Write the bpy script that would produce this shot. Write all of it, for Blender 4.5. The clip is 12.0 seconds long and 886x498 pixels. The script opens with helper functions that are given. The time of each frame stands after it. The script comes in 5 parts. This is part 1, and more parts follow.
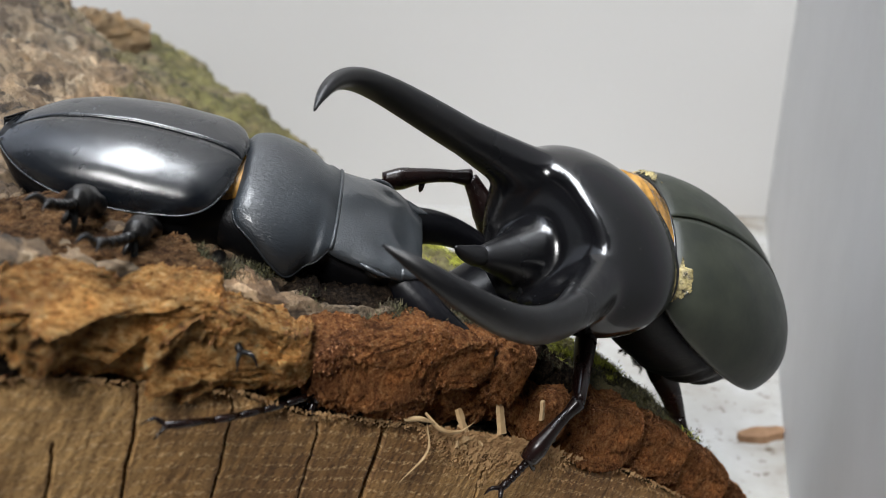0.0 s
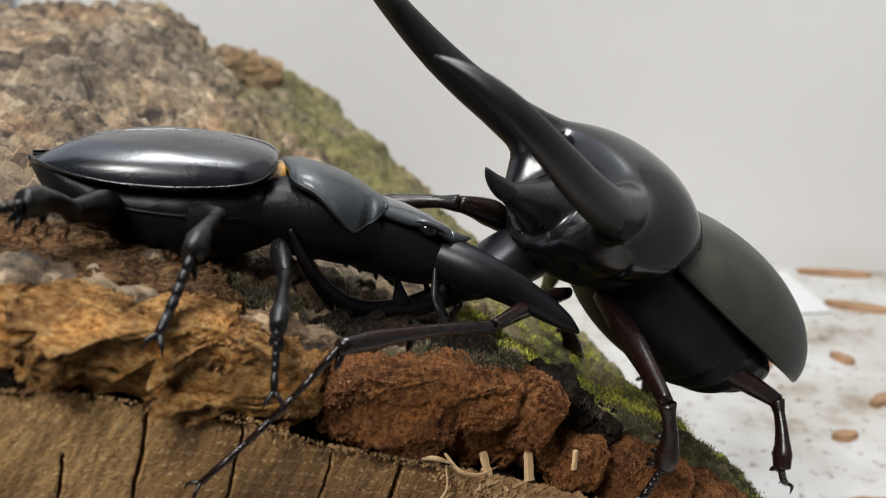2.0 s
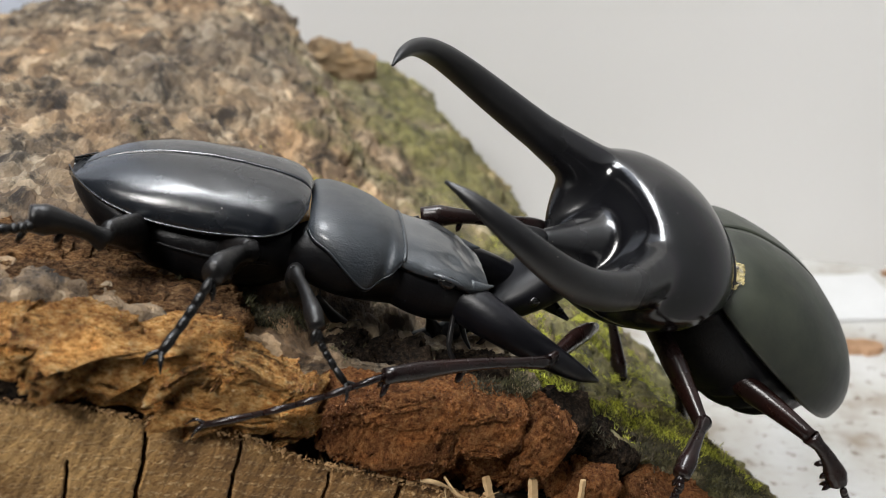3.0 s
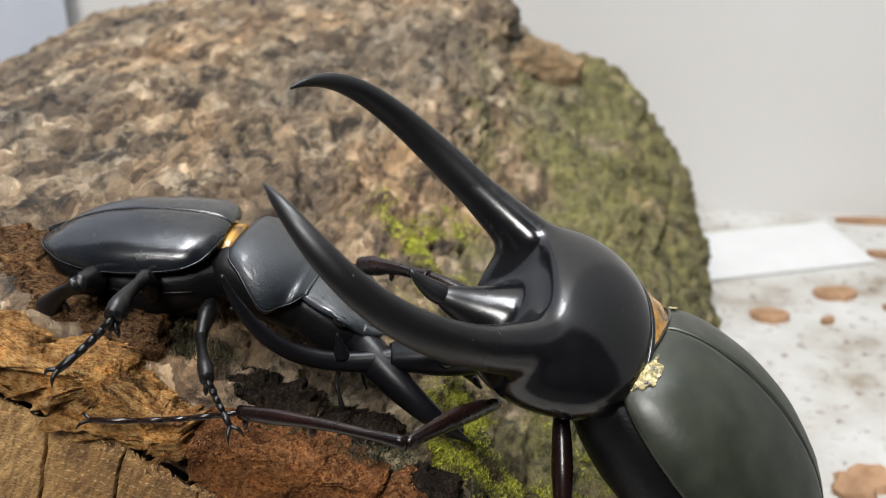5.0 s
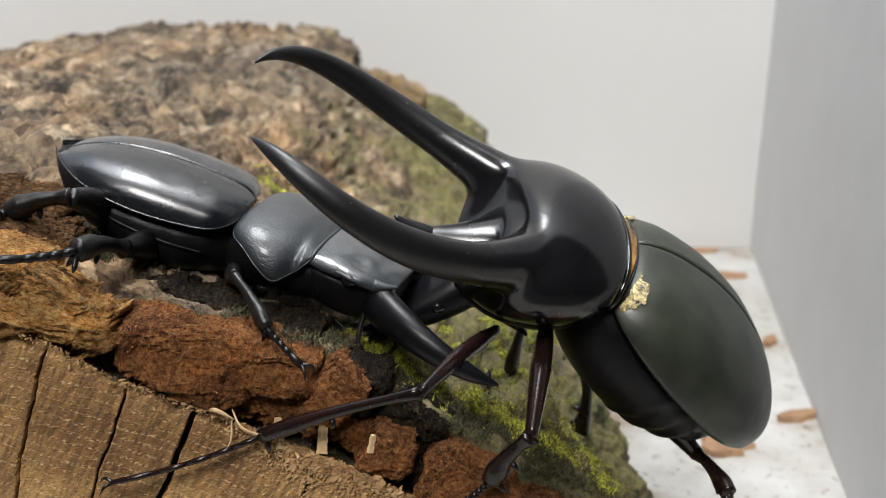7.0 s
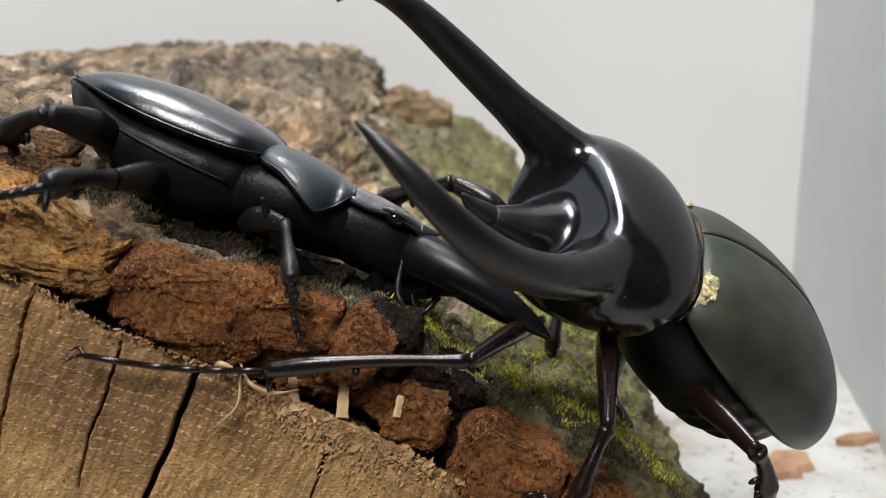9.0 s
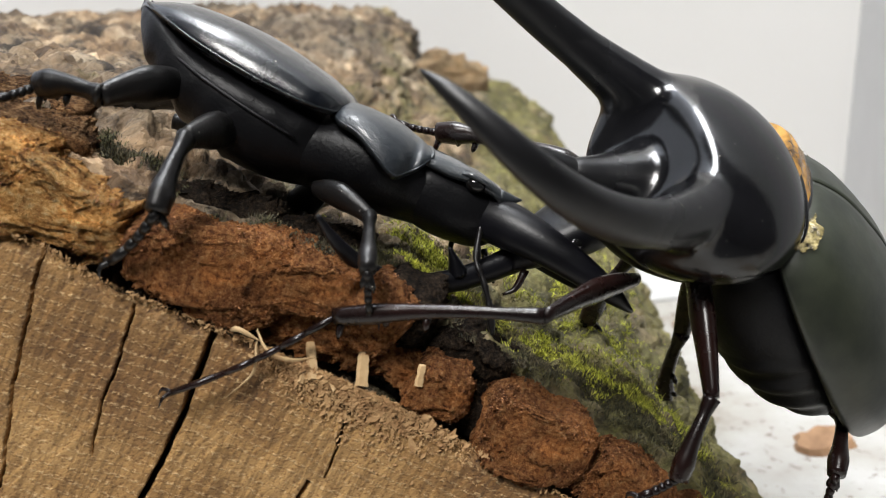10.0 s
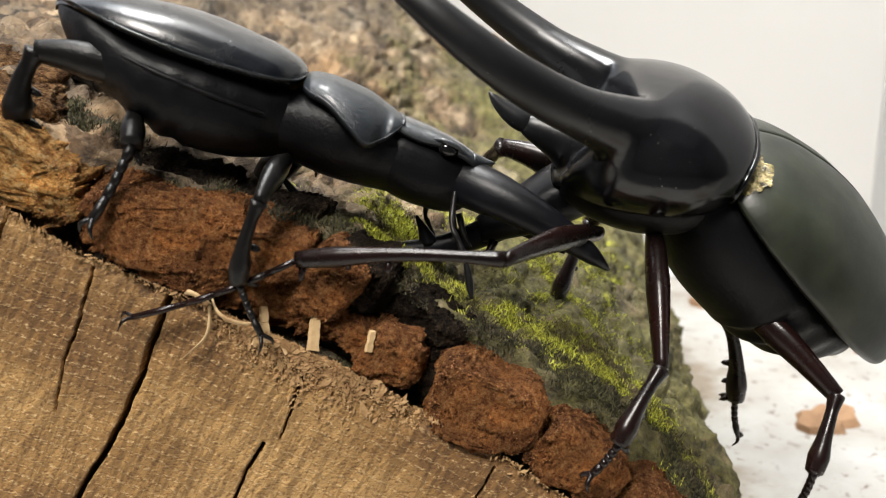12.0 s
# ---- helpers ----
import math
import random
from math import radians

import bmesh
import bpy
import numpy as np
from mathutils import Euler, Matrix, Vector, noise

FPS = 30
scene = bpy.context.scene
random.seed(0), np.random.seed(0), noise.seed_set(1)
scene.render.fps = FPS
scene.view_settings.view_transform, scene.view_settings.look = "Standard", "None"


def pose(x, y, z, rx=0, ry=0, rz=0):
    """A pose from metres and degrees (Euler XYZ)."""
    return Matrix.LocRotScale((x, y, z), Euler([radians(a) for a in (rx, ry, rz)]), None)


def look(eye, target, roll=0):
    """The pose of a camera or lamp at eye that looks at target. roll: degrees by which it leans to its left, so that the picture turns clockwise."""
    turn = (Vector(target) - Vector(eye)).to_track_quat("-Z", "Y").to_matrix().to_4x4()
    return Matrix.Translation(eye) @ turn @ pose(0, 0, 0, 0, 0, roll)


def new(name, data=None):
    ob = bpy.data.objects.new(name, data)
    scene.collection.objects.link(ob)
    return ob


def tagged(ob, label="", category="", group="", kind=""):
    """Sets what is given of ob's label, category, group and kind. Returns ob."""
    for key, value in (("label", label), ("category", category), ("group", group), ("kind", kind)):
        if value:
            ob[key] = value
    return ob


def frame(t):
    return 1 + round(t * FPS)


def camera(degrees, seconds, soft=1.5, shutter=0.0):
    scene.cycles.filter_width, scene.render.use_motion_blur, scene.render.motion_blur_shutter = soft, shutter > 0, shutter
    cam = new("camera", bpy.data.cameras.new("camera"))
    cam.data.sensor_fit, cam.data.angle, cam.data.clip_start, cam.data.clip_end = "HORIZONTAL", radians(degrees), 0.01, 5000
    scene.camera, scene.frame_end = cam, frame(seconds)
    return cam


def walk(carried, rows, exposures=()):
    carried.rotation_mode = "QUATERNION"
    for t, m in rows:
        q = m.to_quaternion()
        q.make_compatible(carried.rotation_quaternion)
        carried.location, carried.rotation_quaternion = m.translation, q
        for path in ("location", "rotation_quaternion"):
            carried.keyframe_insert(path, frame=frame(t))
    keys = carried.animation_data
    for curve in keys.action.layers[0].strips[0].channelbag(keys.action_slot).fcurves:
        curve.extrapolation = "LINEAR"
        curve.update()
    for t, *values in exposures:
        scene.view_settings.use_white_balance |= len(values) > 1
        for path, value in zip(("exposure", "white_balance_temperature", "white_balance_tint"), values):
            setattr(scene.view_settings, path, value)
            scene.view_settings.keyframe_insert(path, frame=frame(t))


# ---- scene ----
cam = camera(44.5, 12.0, soft=0.8)
cam.data.dof.use_dof = True
cam.data.dof.focus_distance = 0.165
cam.data.dof.aperture_fstop = 28.0

# seconds, place in metres, yaw, pitch, roll
PATH = [
    (0, -0.10141, 0.04183, 0.14819, -35.25, -22.44, 1.62),
    (0.5, -0.09211, 0.03006, 0.14669, -30.58, -21.06, 0.15),
    (1, -0.08892, 0.02464, 0.14912, -28.12, -20.07, -0.57),
    (1.5, -0.08415, 0.02739, 0.14900, -26.34, -19.95, -0.09),
    (2, -0.08327, 0.03026, 0.14963, -24.85, -20.65, 0.53),
    (2.5, -0.07950, 0.03124, 0.15266, -22.30, -21.36, 0.43),
    (4.5, -0.02161, 0.00516, 0.17404, 0.16, -25.15, -1.69),
    (5, 0.01303, 0.01893, 0.18523, 7.40, -26.51, 0.03),
    (5.5, 0.00877, 0.01169, 0.16420, 6.56, -22.35, -0.33),
    (6, 0.00135, 0.00632, 0.15094, 2.97, -20.12, 0.34),
    (6.5, 0.00000, -0.00000, 0.14000, -0.00, -19.36, -0.01),
    (7, -0.00616, -0.00443, 0.14572, -4.15, -18.06, 0.78),
    (9, -0.00693, 0.00775, 0.11926, -2.88, -13.39, 0.20),
    (9.5, -0.00706, 0.01003, 0.11898, -2.59, -14.24, 0.38),
    (10, -0.00460, 0.01368, 0.11697, -0.71, -15.01, 0.21),
    (10.5, -0.00151, 0.01598, 0.11619, 1.05, -15.60, 0.13),
    (11, 0.00361, 0.01425, 0.11703, 1.67, -15.42, 0.23),
    (11.5, 0.00716, 0.01340, 0.11728, 2.31, -15.83, 0.44),
    (12, 0.01027, 0.01218, 0.11632, 2.61, -16.27, 0.03),
]


def log_turn(t):
    """The log is turned on the table, with the beetles on it, between 2.7 and 4.3 seconds."""
    s = min(max((4.3 - t) / 1.6, 0), 1)
    s = s * s * (3 - 2 * s)
    return pose(0.147 * s, 0.063 * s, 0, 0, 0, 36.0 * s)


def filled(rows):
    """Rows of numbers with more of them between where the log turns."""
    times = sorted({r[0] for r in rows} | {2.7, 3.0, 3.25, 3.5, 3.75, 4.0, 4.3})
    table = np.array(rows)
    return [(t, *(float(np.interp(t, table[:, 0], table[:, k])) for k in range(1, table.shape[1]))) for t in times]


walk(cam, [(t, log_turn(t) @ pose(x, y, z, 90 + pitch, 0, yaw) @ pose(0, 0, 0, 0, 0, roll)) for t, x, y, z, yaw, pitch, roll in filled(PATH)],
     [(0, -0.28, 6300, 10), (2.5, -0.20, 6500, 10), (7.2, -0.12, 6500, 10), (9.0, -0.12, 6400, 10), (10.0, 0.08, 6500, 10), (12.0, 0.25, 6800, 10)])

# ---- light: a ceiling lamp and an added front light in a closed room ----
scene.view_settings.exposure = 0.0
world = bpy.data.worlds.new("room_air")
world.use_nodes = True
world.node_tree.nodes["Background"].inputs[0].default_value = (0.9, 0.93, 1.0, 1)
world.node_tree.nodes["Background"].inputs[1].default_value = 0.25
scene.world = world


def area_lamp(name, place, target, width, depth, watts, colour):
    data = bpy.data.lights.new(name, "AREA")
    data.shape, data.size, data.size_y = "RECTANGLE", width, depth
    data.energy, data.color = watts, colour
    ob = new(name, data)
    ob.matrix_world = look(place, target)
    return ob


area_lamp("ceiling_lamp", (-0.12, 0.20, 1.18), (-0.06, 0.18, 0.05), 0.52, 0.30, 18.5, (0.95, 0.975, 1.0))
# unseen light added in front to brighten the cut face
area_lamp("window_light", (-0.22, -0.58, 0.92), (0.0, 0.18, 0.08), 0.34, 0.30, 14.5, (1.0, 0.98, 0.95))


# ---- helpers for shapes; lengths in centimetres, table top at z = -14 ----
def W(x, y, z):
    return Vector((x, y, z + 14.0)) * 0.01


def thing(name, place=(0, 0, -14)):
    ob = new(name)
    ob.location = W(*place)
    ob.empty_display_size = 0.01
    return ob


def mesh_data(name, verts, faces, smooth=True, scale=0.01):
    me = bpy.data.meshes.new(name)
    me.from_pydata([tuple(c * scale for c in v) for v in verts], [], faces)
    if smooth:
        me.polygons.foreach_set("use_smooth", [True] * len(me.polygons))
    me.update()
    return me


def part(name, shape, material, parent=None, label="", smooth=True, m=None):
    """One mesh object out of (verts, faces) in centimetres, or ready mesh data, under a thing or a part."""
    me = shape if isinstance(shape, bpy.types.Mesh) else mesh_data(name, shape[0], shape[1], smooth)
    if material and not me.materials:
        me.materials.append(material)
    ob = new(name, me)
    ob.parent = parent
    if m is not None:
        ob.matrix_basis = m
    if label:
        tagged(ob, label)
    return ob


def setting(name, verts, faces, material, label, smooth=False):
    """A piece of the setting, given in centimetres of the plan."""
    me = mesh_data(name, [(x, y, z + 14.0) for x, y, z in verts], faces, smooth)
    me.materials.append(material)
    return tagged(new(name, me), label, kind="structure")


def box_shape(x0, y0, z0, x1, y1, z1):
    v = [(x, y, z) for z in (z0, z1) for y in (y0, y1) for x in (x0, x1)]
    return v, [(0, 2, 3, 1), (4, 5, 7, 6), (0, 1, 5, 4), (2, 6, 7, 3), (0, 4, 6, 2), (1, 3, 7, 5)]


def spline(points, n):
    """n points on a smooth line through the given rows of numbers."""
    p = np.array(points, float)
    p = np.vstack([2 * p[0] - p[1], p, 2 * p[-1] - p[-2]])
    out = []
    for s in np.linspace(0, len(p) - 3, n):
        k = min(int(s), len(p) - 4)
        u = s - k
        a, b, c, d = p[k : k + 4]
        out.append(0.5 * (2 * b + (c - a) * u + (2 * a - 5 * b + 4 * c - d) * u * u + (3 * b - 3 * c + d - a) * u**3))
    return np.array(out)


def bezier(a, b, c, d, n):
    u = np.linspace(0, 1, n)[:, None]
    a, b, c, d = (np.array(q, float) for q in (a, b, c, d))
    return (1 - u) ** 3 * a + 3 * u * (1 - u) ** 2 * b + 3 * u * u * (1 - u) * c + u**3 * d


def skin(rings, close=True):
    """A surface over rings of equally many points, with closed ends."""
    n = len(rings[0])
    verts = [tuple(p) for ring in rings for p in ring]
    faces = [(i * n + k, i * n + (k + 1) % n, (i + 1) * n + (k + 1) % n, (i + 1) * n + k) for i in range(len(rings) - 1) for k in range(n)]
    if close:
        faces += [tuple(range(n))[::-1], tuple(range((len(rings) - 1) * n, len(rings) * n))]
    return verts, faces


def loft(sections, steps=40, around=40, power=0.85, bump=None):
    """A body along x. Sections: x, half width, level of the widest line, height above it, depth below it."""
    rings = []
    for x, hw, zc, up, down in spline(sections, steps):
        ring = []
        for a in np.linspace(0, 2 * math.pi, around, endpoint=False):
            c, s = math.cos(a), math.sin(a)
            y = max(hw, 0.01) * math.copysign(abs(c) ** power, c)
            z = zc + (max(up, 0.01) if s > 0 else max(down, 0.01)) * math.copysign(abs(s) ** power, s)
            ring.append(bump(x, y, z) if bump else (x, y, z))
        rings.append(ring)
    return skin(rings)


def tube(line, radii, around=14, flat=1.0, grain=0.0, seed=0.0):
    """A tapering round bar along a line; flat squeezes it across."""
    line = np.array(line, float)
    radii = np.interp(np.linspace(0, 1, len(line)), np.linspace(0, 1, len(radii)), radii)
    ahead = np.gradient(line, axis=0)
    ahead /= np.linalg.norm(ahead, axis=1)[:, None] + 1e-9
    side = np.cross(ahead[0], (0, 0, 1))
    if np.linalg.norm(side) < 0.05:
        side = np.array([0, 1.0, 0])
    rings = []
    for p, t, r in zip(line, ahead, radii):
        side = side - t * (side @ t)
        side /= np.linalg.norm(side)
        up = np.cross(side, t)
        ring = []
        for a in np.linspace(0, 2 * math.pi, around, endpoint=False):
            q = p + r * (math.cos(a) * flat * side + math.sin(a) * up)
            if grain:
                q = q * 1.0 + grain * np.array(noise.noise_vector(Vector(q) * 6 + Vector((seed, 0, 0))))
            ring.append(tuple(q))
        rings.append(ring)
    return skin(rings)


def merge(*shapes):
    verts, faces = [], []
    for v, f in shapes:
        k = len(verts)
        verts += list(v)
        faces += [tuple(i + k for i in face) for face in f]
    return verts, faces


def ball(centre, radii, rings=14, around=20):
    cx, cy, cz = centre
    out = []
    for b in np.linspace(-math.pi / 2 + 0.08, math.pi / 2 - 0.08, rings):
        out.append([(cx + radii[0] * math.cos(b) * math.cos(a), cy + radii[1] * math.cos(b) * math.sin(a), cz + radii[2] * math.sin(b)) for a in np.linspace(0, 2 * math.pi, around, endpoint=False)])
    return skin(out)


def fractal(x, y, z, scale=1.0, octaves=4):
    total, gain = 0.0, 1.0
    for k in range(octaves):
        f = scale * 2.1**k
        total += gain * noise.noise((x * f + 13.1 * k, y * f - 7.7 * k, z * f + 3.3))
        gain *= 0.5
    return total


# ---- materials ----
def material(name, rough=0.5, metal=0.0, coat=0.0):
    mat = bpy.data.materials.new(name)
    mat.use_nodes = True
    nt = mat.node_tree
    bsdf = nt.nodes["Principled BSDF"]
    bsdf.inputs["Roughness"].default_value = rough
    bsdf.inputs["Metallic"].default_value = metal
    bsdf.inputs["Coat Weight"].default_value = coat
    return mat, nt, bsdf


def node(nt, kind, **inputs):
    n = nt.nodes.new(kind)
    for key, value in inputs.items():
        n.inputs[key.replace("_", " ")].default_value = value
    return n


def coords(nt, scale=(1, 1, 1), where="Object"):
    tc = nt.nodes.new("ShaderNodeTexCoord")
    mp = node(nt, "ShaderNodeMapping", Scale=scale)
    nt.links.new(tc.outputs[where], mp.inputs["Vector"])
    return mp.outputs["Vector"]


def noise_tex(nt, vector, scale, detail=6.0, rough=0.6, twist=0.0):
    n = node(nt, "ShaderNodeTexNoise", Scale=scale, Detail=detail, Roughness=rough, Distortion=twist)
    nt.links.new(vector, n.inputs["Vector"])
    return n.outputs["Fac"]


def ramp(nt, value, stops):
    r = nt.nodes.new("ShaderNodeValToRGB")
    e = r.color_ramp.elements
    while len(e) < len(stops):
        e.new(0.5)
    for el, (pos, col) in zip(e, stops):
        el.position, el.color = pos, (*col, 1) if len(col) == 3 else (col[0],) * 3 + (1,)
    nt.links.new(value, r.inputs["Fac"])
    return r.outputs["Color"]


def mix(nt, fac, a, b, mode="MIX"):
    n = nt.nodes.new("ShaderNodeMix")
    n.data_type, n.blend_type = "RGBA", mode
    for socket, value in ((n.inputs[0], fac), (n.inputs[6], a), (n.inputs[7], b)):
        if isinstance(value, (int, float)):
            socket.default_value = value
        elif isinstance(value, tuple):
            socket.default_value = (*value, 1)
        else:
            nt.links.new(value, socket)
    return n.outputs[2]


def bumped(nt, bsdf, height, strength, distance):
    b = node(nt, "ShaderNodeBump", Strength=strength, Distance=distance)
    nt.links.new(height, b.inputs["Height"])
    nt.links.new(b.outputs["Normal"], bsdf.inputs["Normal"])


def make_wall_paint():
    mat, nt, bsdf = material("white_wall_paint", 0.75)
    v = coords(nt)
    big = noise_tex(nt, v, 3.0, 3)
    nt.links.new(ramp(nt, big, [(0.3, (0.56, 0.55, 0.535)), (0.7, (0.61, 0.60, 0.585))]), bsdf.inputs["Base Color"])
    bumped(nt, bsdf, noise_tex(nt, v, 220.0, 4), 0.15, 0.0006)
    return mat


def make_table_top():
    mat, nt, bsdf = material("rough_white_board", 0.6)
    v = coords(nt)
    fine = noise_tex(nt, v, 260.0, 5, 0.65)
    big = noise_tex(nt, v, 26.0, 4, 0.6)
    base = ramp(nt, big, [(0.36, (0.20, 0.165, 0.125)), (0.45, (0.33, 0.315, 0.285)), (0.64, (0.415, 0.41, 0.395))])
    dirt = ramp(nt, fine, [(0.34, (0.40, 0.33, 0.26)), (0.42, (1, 1, 1))])
    nt.links.new(mix(nt, 1.0, base, dirt, "MULTIPLY"), bsdf.inputs["Base Color"])
    bumped(nt, bsdf, fine, 0.5, 0.0012)
    return mat


def make_bark():
    mat, nt, bsdf = material("weathered_bark", 0.8)
    v = coords(nt, (1, 0.55, 1))
    big, mid, fine = noise_tex(nt, v, 26.0, 4, 0.6), noise_tex(nt, v, 150.0, 7, 0.7, 0.6), noise_tex(nt, v, 700.0, 5, 0.75)
    # scales of bark, each with its own tone, bent out of shape by noise
    bend = nt.nodes.new("ShaderNodeVectorMath")
    bend.operation = "MULTIPLY_ADD"
    wob = node(nt, "ShaderNodeTexNoise", Scale=120.0, Detail=4.0)
    nt.links.new(v, wob.inputs["Vector"])
    nt.links.new(wob.outputs["Color"], bend.inputs[0])
    bend.inputs[1].default_value = (0.012, 0.012, 0.012)
    nt.links.new(v, bend.inputs[2])
    tones = []
    for scale in (150.0, 330.0):
        cells = node(nt, "ShaderNodeTexVoronoi", Scale=scale)
        nt.links.new(bend.outputs[0], cells.inputs["Vector"])
        sep = nt.nodes.new("ShaderNodeSeparateColor")
        nt.links.new(cells.outputs["Color"], sep.inputs[0])
        tones.append(sep.outputs[0])
    tone = mix(nt, 0.5, tones[0], tones[1])
    col = ramp(nt, tone, [(0.10, (0.085, 0.057, 0.034)), (0.40, (0.180, 0.130, 0.082)), (0.66, (0.265, 0.200, 0.130)), (0.92, (0.43, 0.355, 0.26))])
    # crevice shade put into the colour: dark where the bump runs low
    col = mix(nt, 1.0, col, ramp(nt, mid, [(0.38, (0.14, 0.13, 0.12)), (0.47, (0.78, 0.77, 0.75)), (0.56, (1.10, 1.08, 1.05)), (0.68, (1.65, 1.58, 1.48))]), "MULTIPLY")
    col = mix(nt, 1.0, col, ramp(nt, big, [(0.36, (0.62, 0.63, 0.66)), (0.47, (0.95, 0.95, 0.95)), (0.54, (1.06, 1.0, 0.93)), (0.66, (1.22, 1.03, 0.84))]), "MULTIPLY")
    pale = ramp(nt, fine, [(0.62, (0, 0, 0)), (0.78, (0.5, 0.5, 0.5))])
    col = mix(nt, pale, col, (0.40, 0.33, 0.24))
    # green growth, thick on the right flank of the log
    sep = nt.nodes.new("ShaderNodeSeparateXYZ")
    nt.links.new(coords(nt), sep.inputs[0])
    reach = node(nt, "ShaderNodeMapRange")
    reach.inputs["From Min"].default_value, reach.inputs["From Max"].default_value = -0.040, 0.020
    nt.links.new(sep.outputs["X"], reach.inputs["Value"])
    add = nt.nodes.new("ShaderNodeMath")
    add.operation = "MULTIPLY_ADD"
    add.inputs[1].default_value = 0.34
    nt.links.new(reach.outputs[0], add.inputs[0])
    nt.links.new(noise_tex(nt, coords(nt), 60.0, 6, 0.65), add.inputs[2])
    green = ramp(nt, add.outputs[0], [(0.62, (0, 0, 0)), (0.84, (0.85, 0.85, 0.85))])
    moss = ramp(nt, mix(nt, 0.5, fine, mid), [(0.38, (0.022, 0.020, 0.008)), (0.48, (0.105, 0.098, 0.026)), (0.60, (0.23, 0.215, 0.060))])
    nt.links.new(mix(nt, green, col, moss), bsdf.inputs["Base Color"])
    bumped(nt, bsdf, mix(nt, 0.45, mix(nt, 0.4, mid, tone), fine), 1.0, 0.004)
    return mat


def make_inner_bark(name, low, middle, high, pale, fibre=1.0, torn=0.0):
    """Crumbly bark: fine matte grains, blotches, and dark torn layers lying along the rim."""
    mat, nt, bsdf = material(name, 0.95)
    v = coords(nt, (fibre, 1, 1))
    fine, big = noise_tex(nt, v, 1300.0, 5, 0.85), noise_tex(nt, v, 130.0, 5, 0.65, 0.5)
    col = ramp(nt, fine, [(0.36, low), (0.46, middle), (0.56, high), (0.68, pale)])
    shade = ramp(nt, big, [(0.38, (0.55, 0.50, 0.47)), (0.47, (0.95, 0.95, 0.95)), (0.64, (1.35, 1.25, 1.10))])
    col = mix(nt, 1.0, col, shade, "MULTIPLY")
    if torn:
        sheets = noise_tex(nt, coords(nt, (0.30, 0.6, 1)), 210.0, 6, 0.72, 0.8)
        col = mix(nt, 1.0, col, ramp(nt, sheets, [(0.36, (1 - torn, 1 - torn, 1 - torn)), (0.44, (1, 1, 1)), (0.56, (1, 1, 1)), (0.66, (1.45, 1.40, 1.30))]), "MULTIPLY")
    nt.links.new(col, bsdf.inputs["Base Color"])
    bsdf.inputs["Specular IOR Level"].default_value = 0.15
    bumped(nt, bsdf, mix(nt, 0.25, fine, big), 1.0, 0.005)
    return mat


def make_cut_wood():
    """Sawn end grain: pores in rows along the growth rings, slanting saw marks, darker stains."""
    mat, nt, bsdf = material("sawn_end_grain", 0.7)
    obj = coords(nt)
    off = node(nt, "ShaderNodeMapping", Location=(0.18, 0, 0.43), Scale=(1, 0, 1))
    nt.links.new(obj, off.inputs["Vector"])
    rings = node(nt, "ShaderNodeTexWave", Scale=190.0, Distortion=5.0, Detail=4.0)
    rings.wave_type, rings.rings_direction = "RINGS", "SPHERICAL"
    rings.inputs["Detail Scale"].default_value = 0.8
    nt.links.new(off.outputs[0], rings.inputs["Vector"])
    pores = node(nt, "ShaderNodeTexNoise", Scale=2600.0, Detail=3.0, Roughness=0.6)
    nt.links.new(coords(nt, (0.6, 0.2, 1.0)), pores.inputs["Vector"])
    turned = node(nt, "ShaderNodeMapping", Rotation=(0, radians(-42), 0), Scale=(16, 1, 1))
    turned.vector_type = "TEXTURE"
    nt.links.new(obj, turned.inputs["Vector"])
    saw = noise_tex(nt, turned.outputs[0], 1500.0, 4, 0.7)
    rays = node(nt, "ShaderNodeMapping", Rotation=(0, radians(-66), 0), Scale=(14, 1, 1))
    rays.vector_type = "TEXTURE"
    nt.links.new(obj, rays.inputs["Vector"])
    ray = noise_tex(nt, rays.outputs[0], 1300.0, 3, 0.6)
    big, mid = noise_tex(nt, obj, 30.0, 4, 0.6), noise_tex(nt, obj, 240.0, 6, 0.7)
    base = ramp(nt, big, [(0.36, (0.20, 0.105, 0.036)), (0.5, (0.33, 0.19, 0.068)), (0.62, (0.43, 0.265, 0.105))])
    # rows of pale dashes along the growth rings, dark pores between them
    rows = mix(nt, 1.0, ramp(nt, rings.outputs["Fac"], [(0.55, (0, 0, 0)), (0.85, (1, 1, 1))]), ramp(nt, pores.outputs["Fac"], [(0.50, (0, 0, 0)), (0.62, (0.8, 0.8, 0.8))]), "MULTIPLY")
    holes = ramp(nt, pores.outputs["Fac"], [(0.36, (0.55, 0.47, 0.40)), (0.46, (1, 1, 1))])
    col = mix(nt, 1.0, base, holes, "MULTIPLY")
    col = mix(nt, rows, col, (0.62, 0.43, 0.22))
    col = mix(nt, 1.0, col, ramp(nt, saw, [(0.40, (0.80, 0.78, 0.75)), (0.5, (0.98, 0.98, 0.98)), (0.61, (1.26, 1.25, 1.22))]), "MULTIPLY")
    col = mix(nt, 1.0, col, ramp(nt, ray, [(0.42, (0.70, 0.67, 0.63)), (0.52, (1.06, 1.05, 1.04))]), "MULTIPLY")
    col = mix(nt, 1.0, col, ramp(nt, mid, [(0.34, (0.80, 0.77, 0.73)), (0.50, (1.03, 1.03, 1.03))]), "MULTIPLY")
    nt.links.new(col, bsdf.inputs["Base Color"])
    bumped(nt, bsdf, mix(nt, 0.45, mix(nt, 0.5, saw, rows), pores.outputs["Fac"]), 0.7, 0.0007)
    return mat


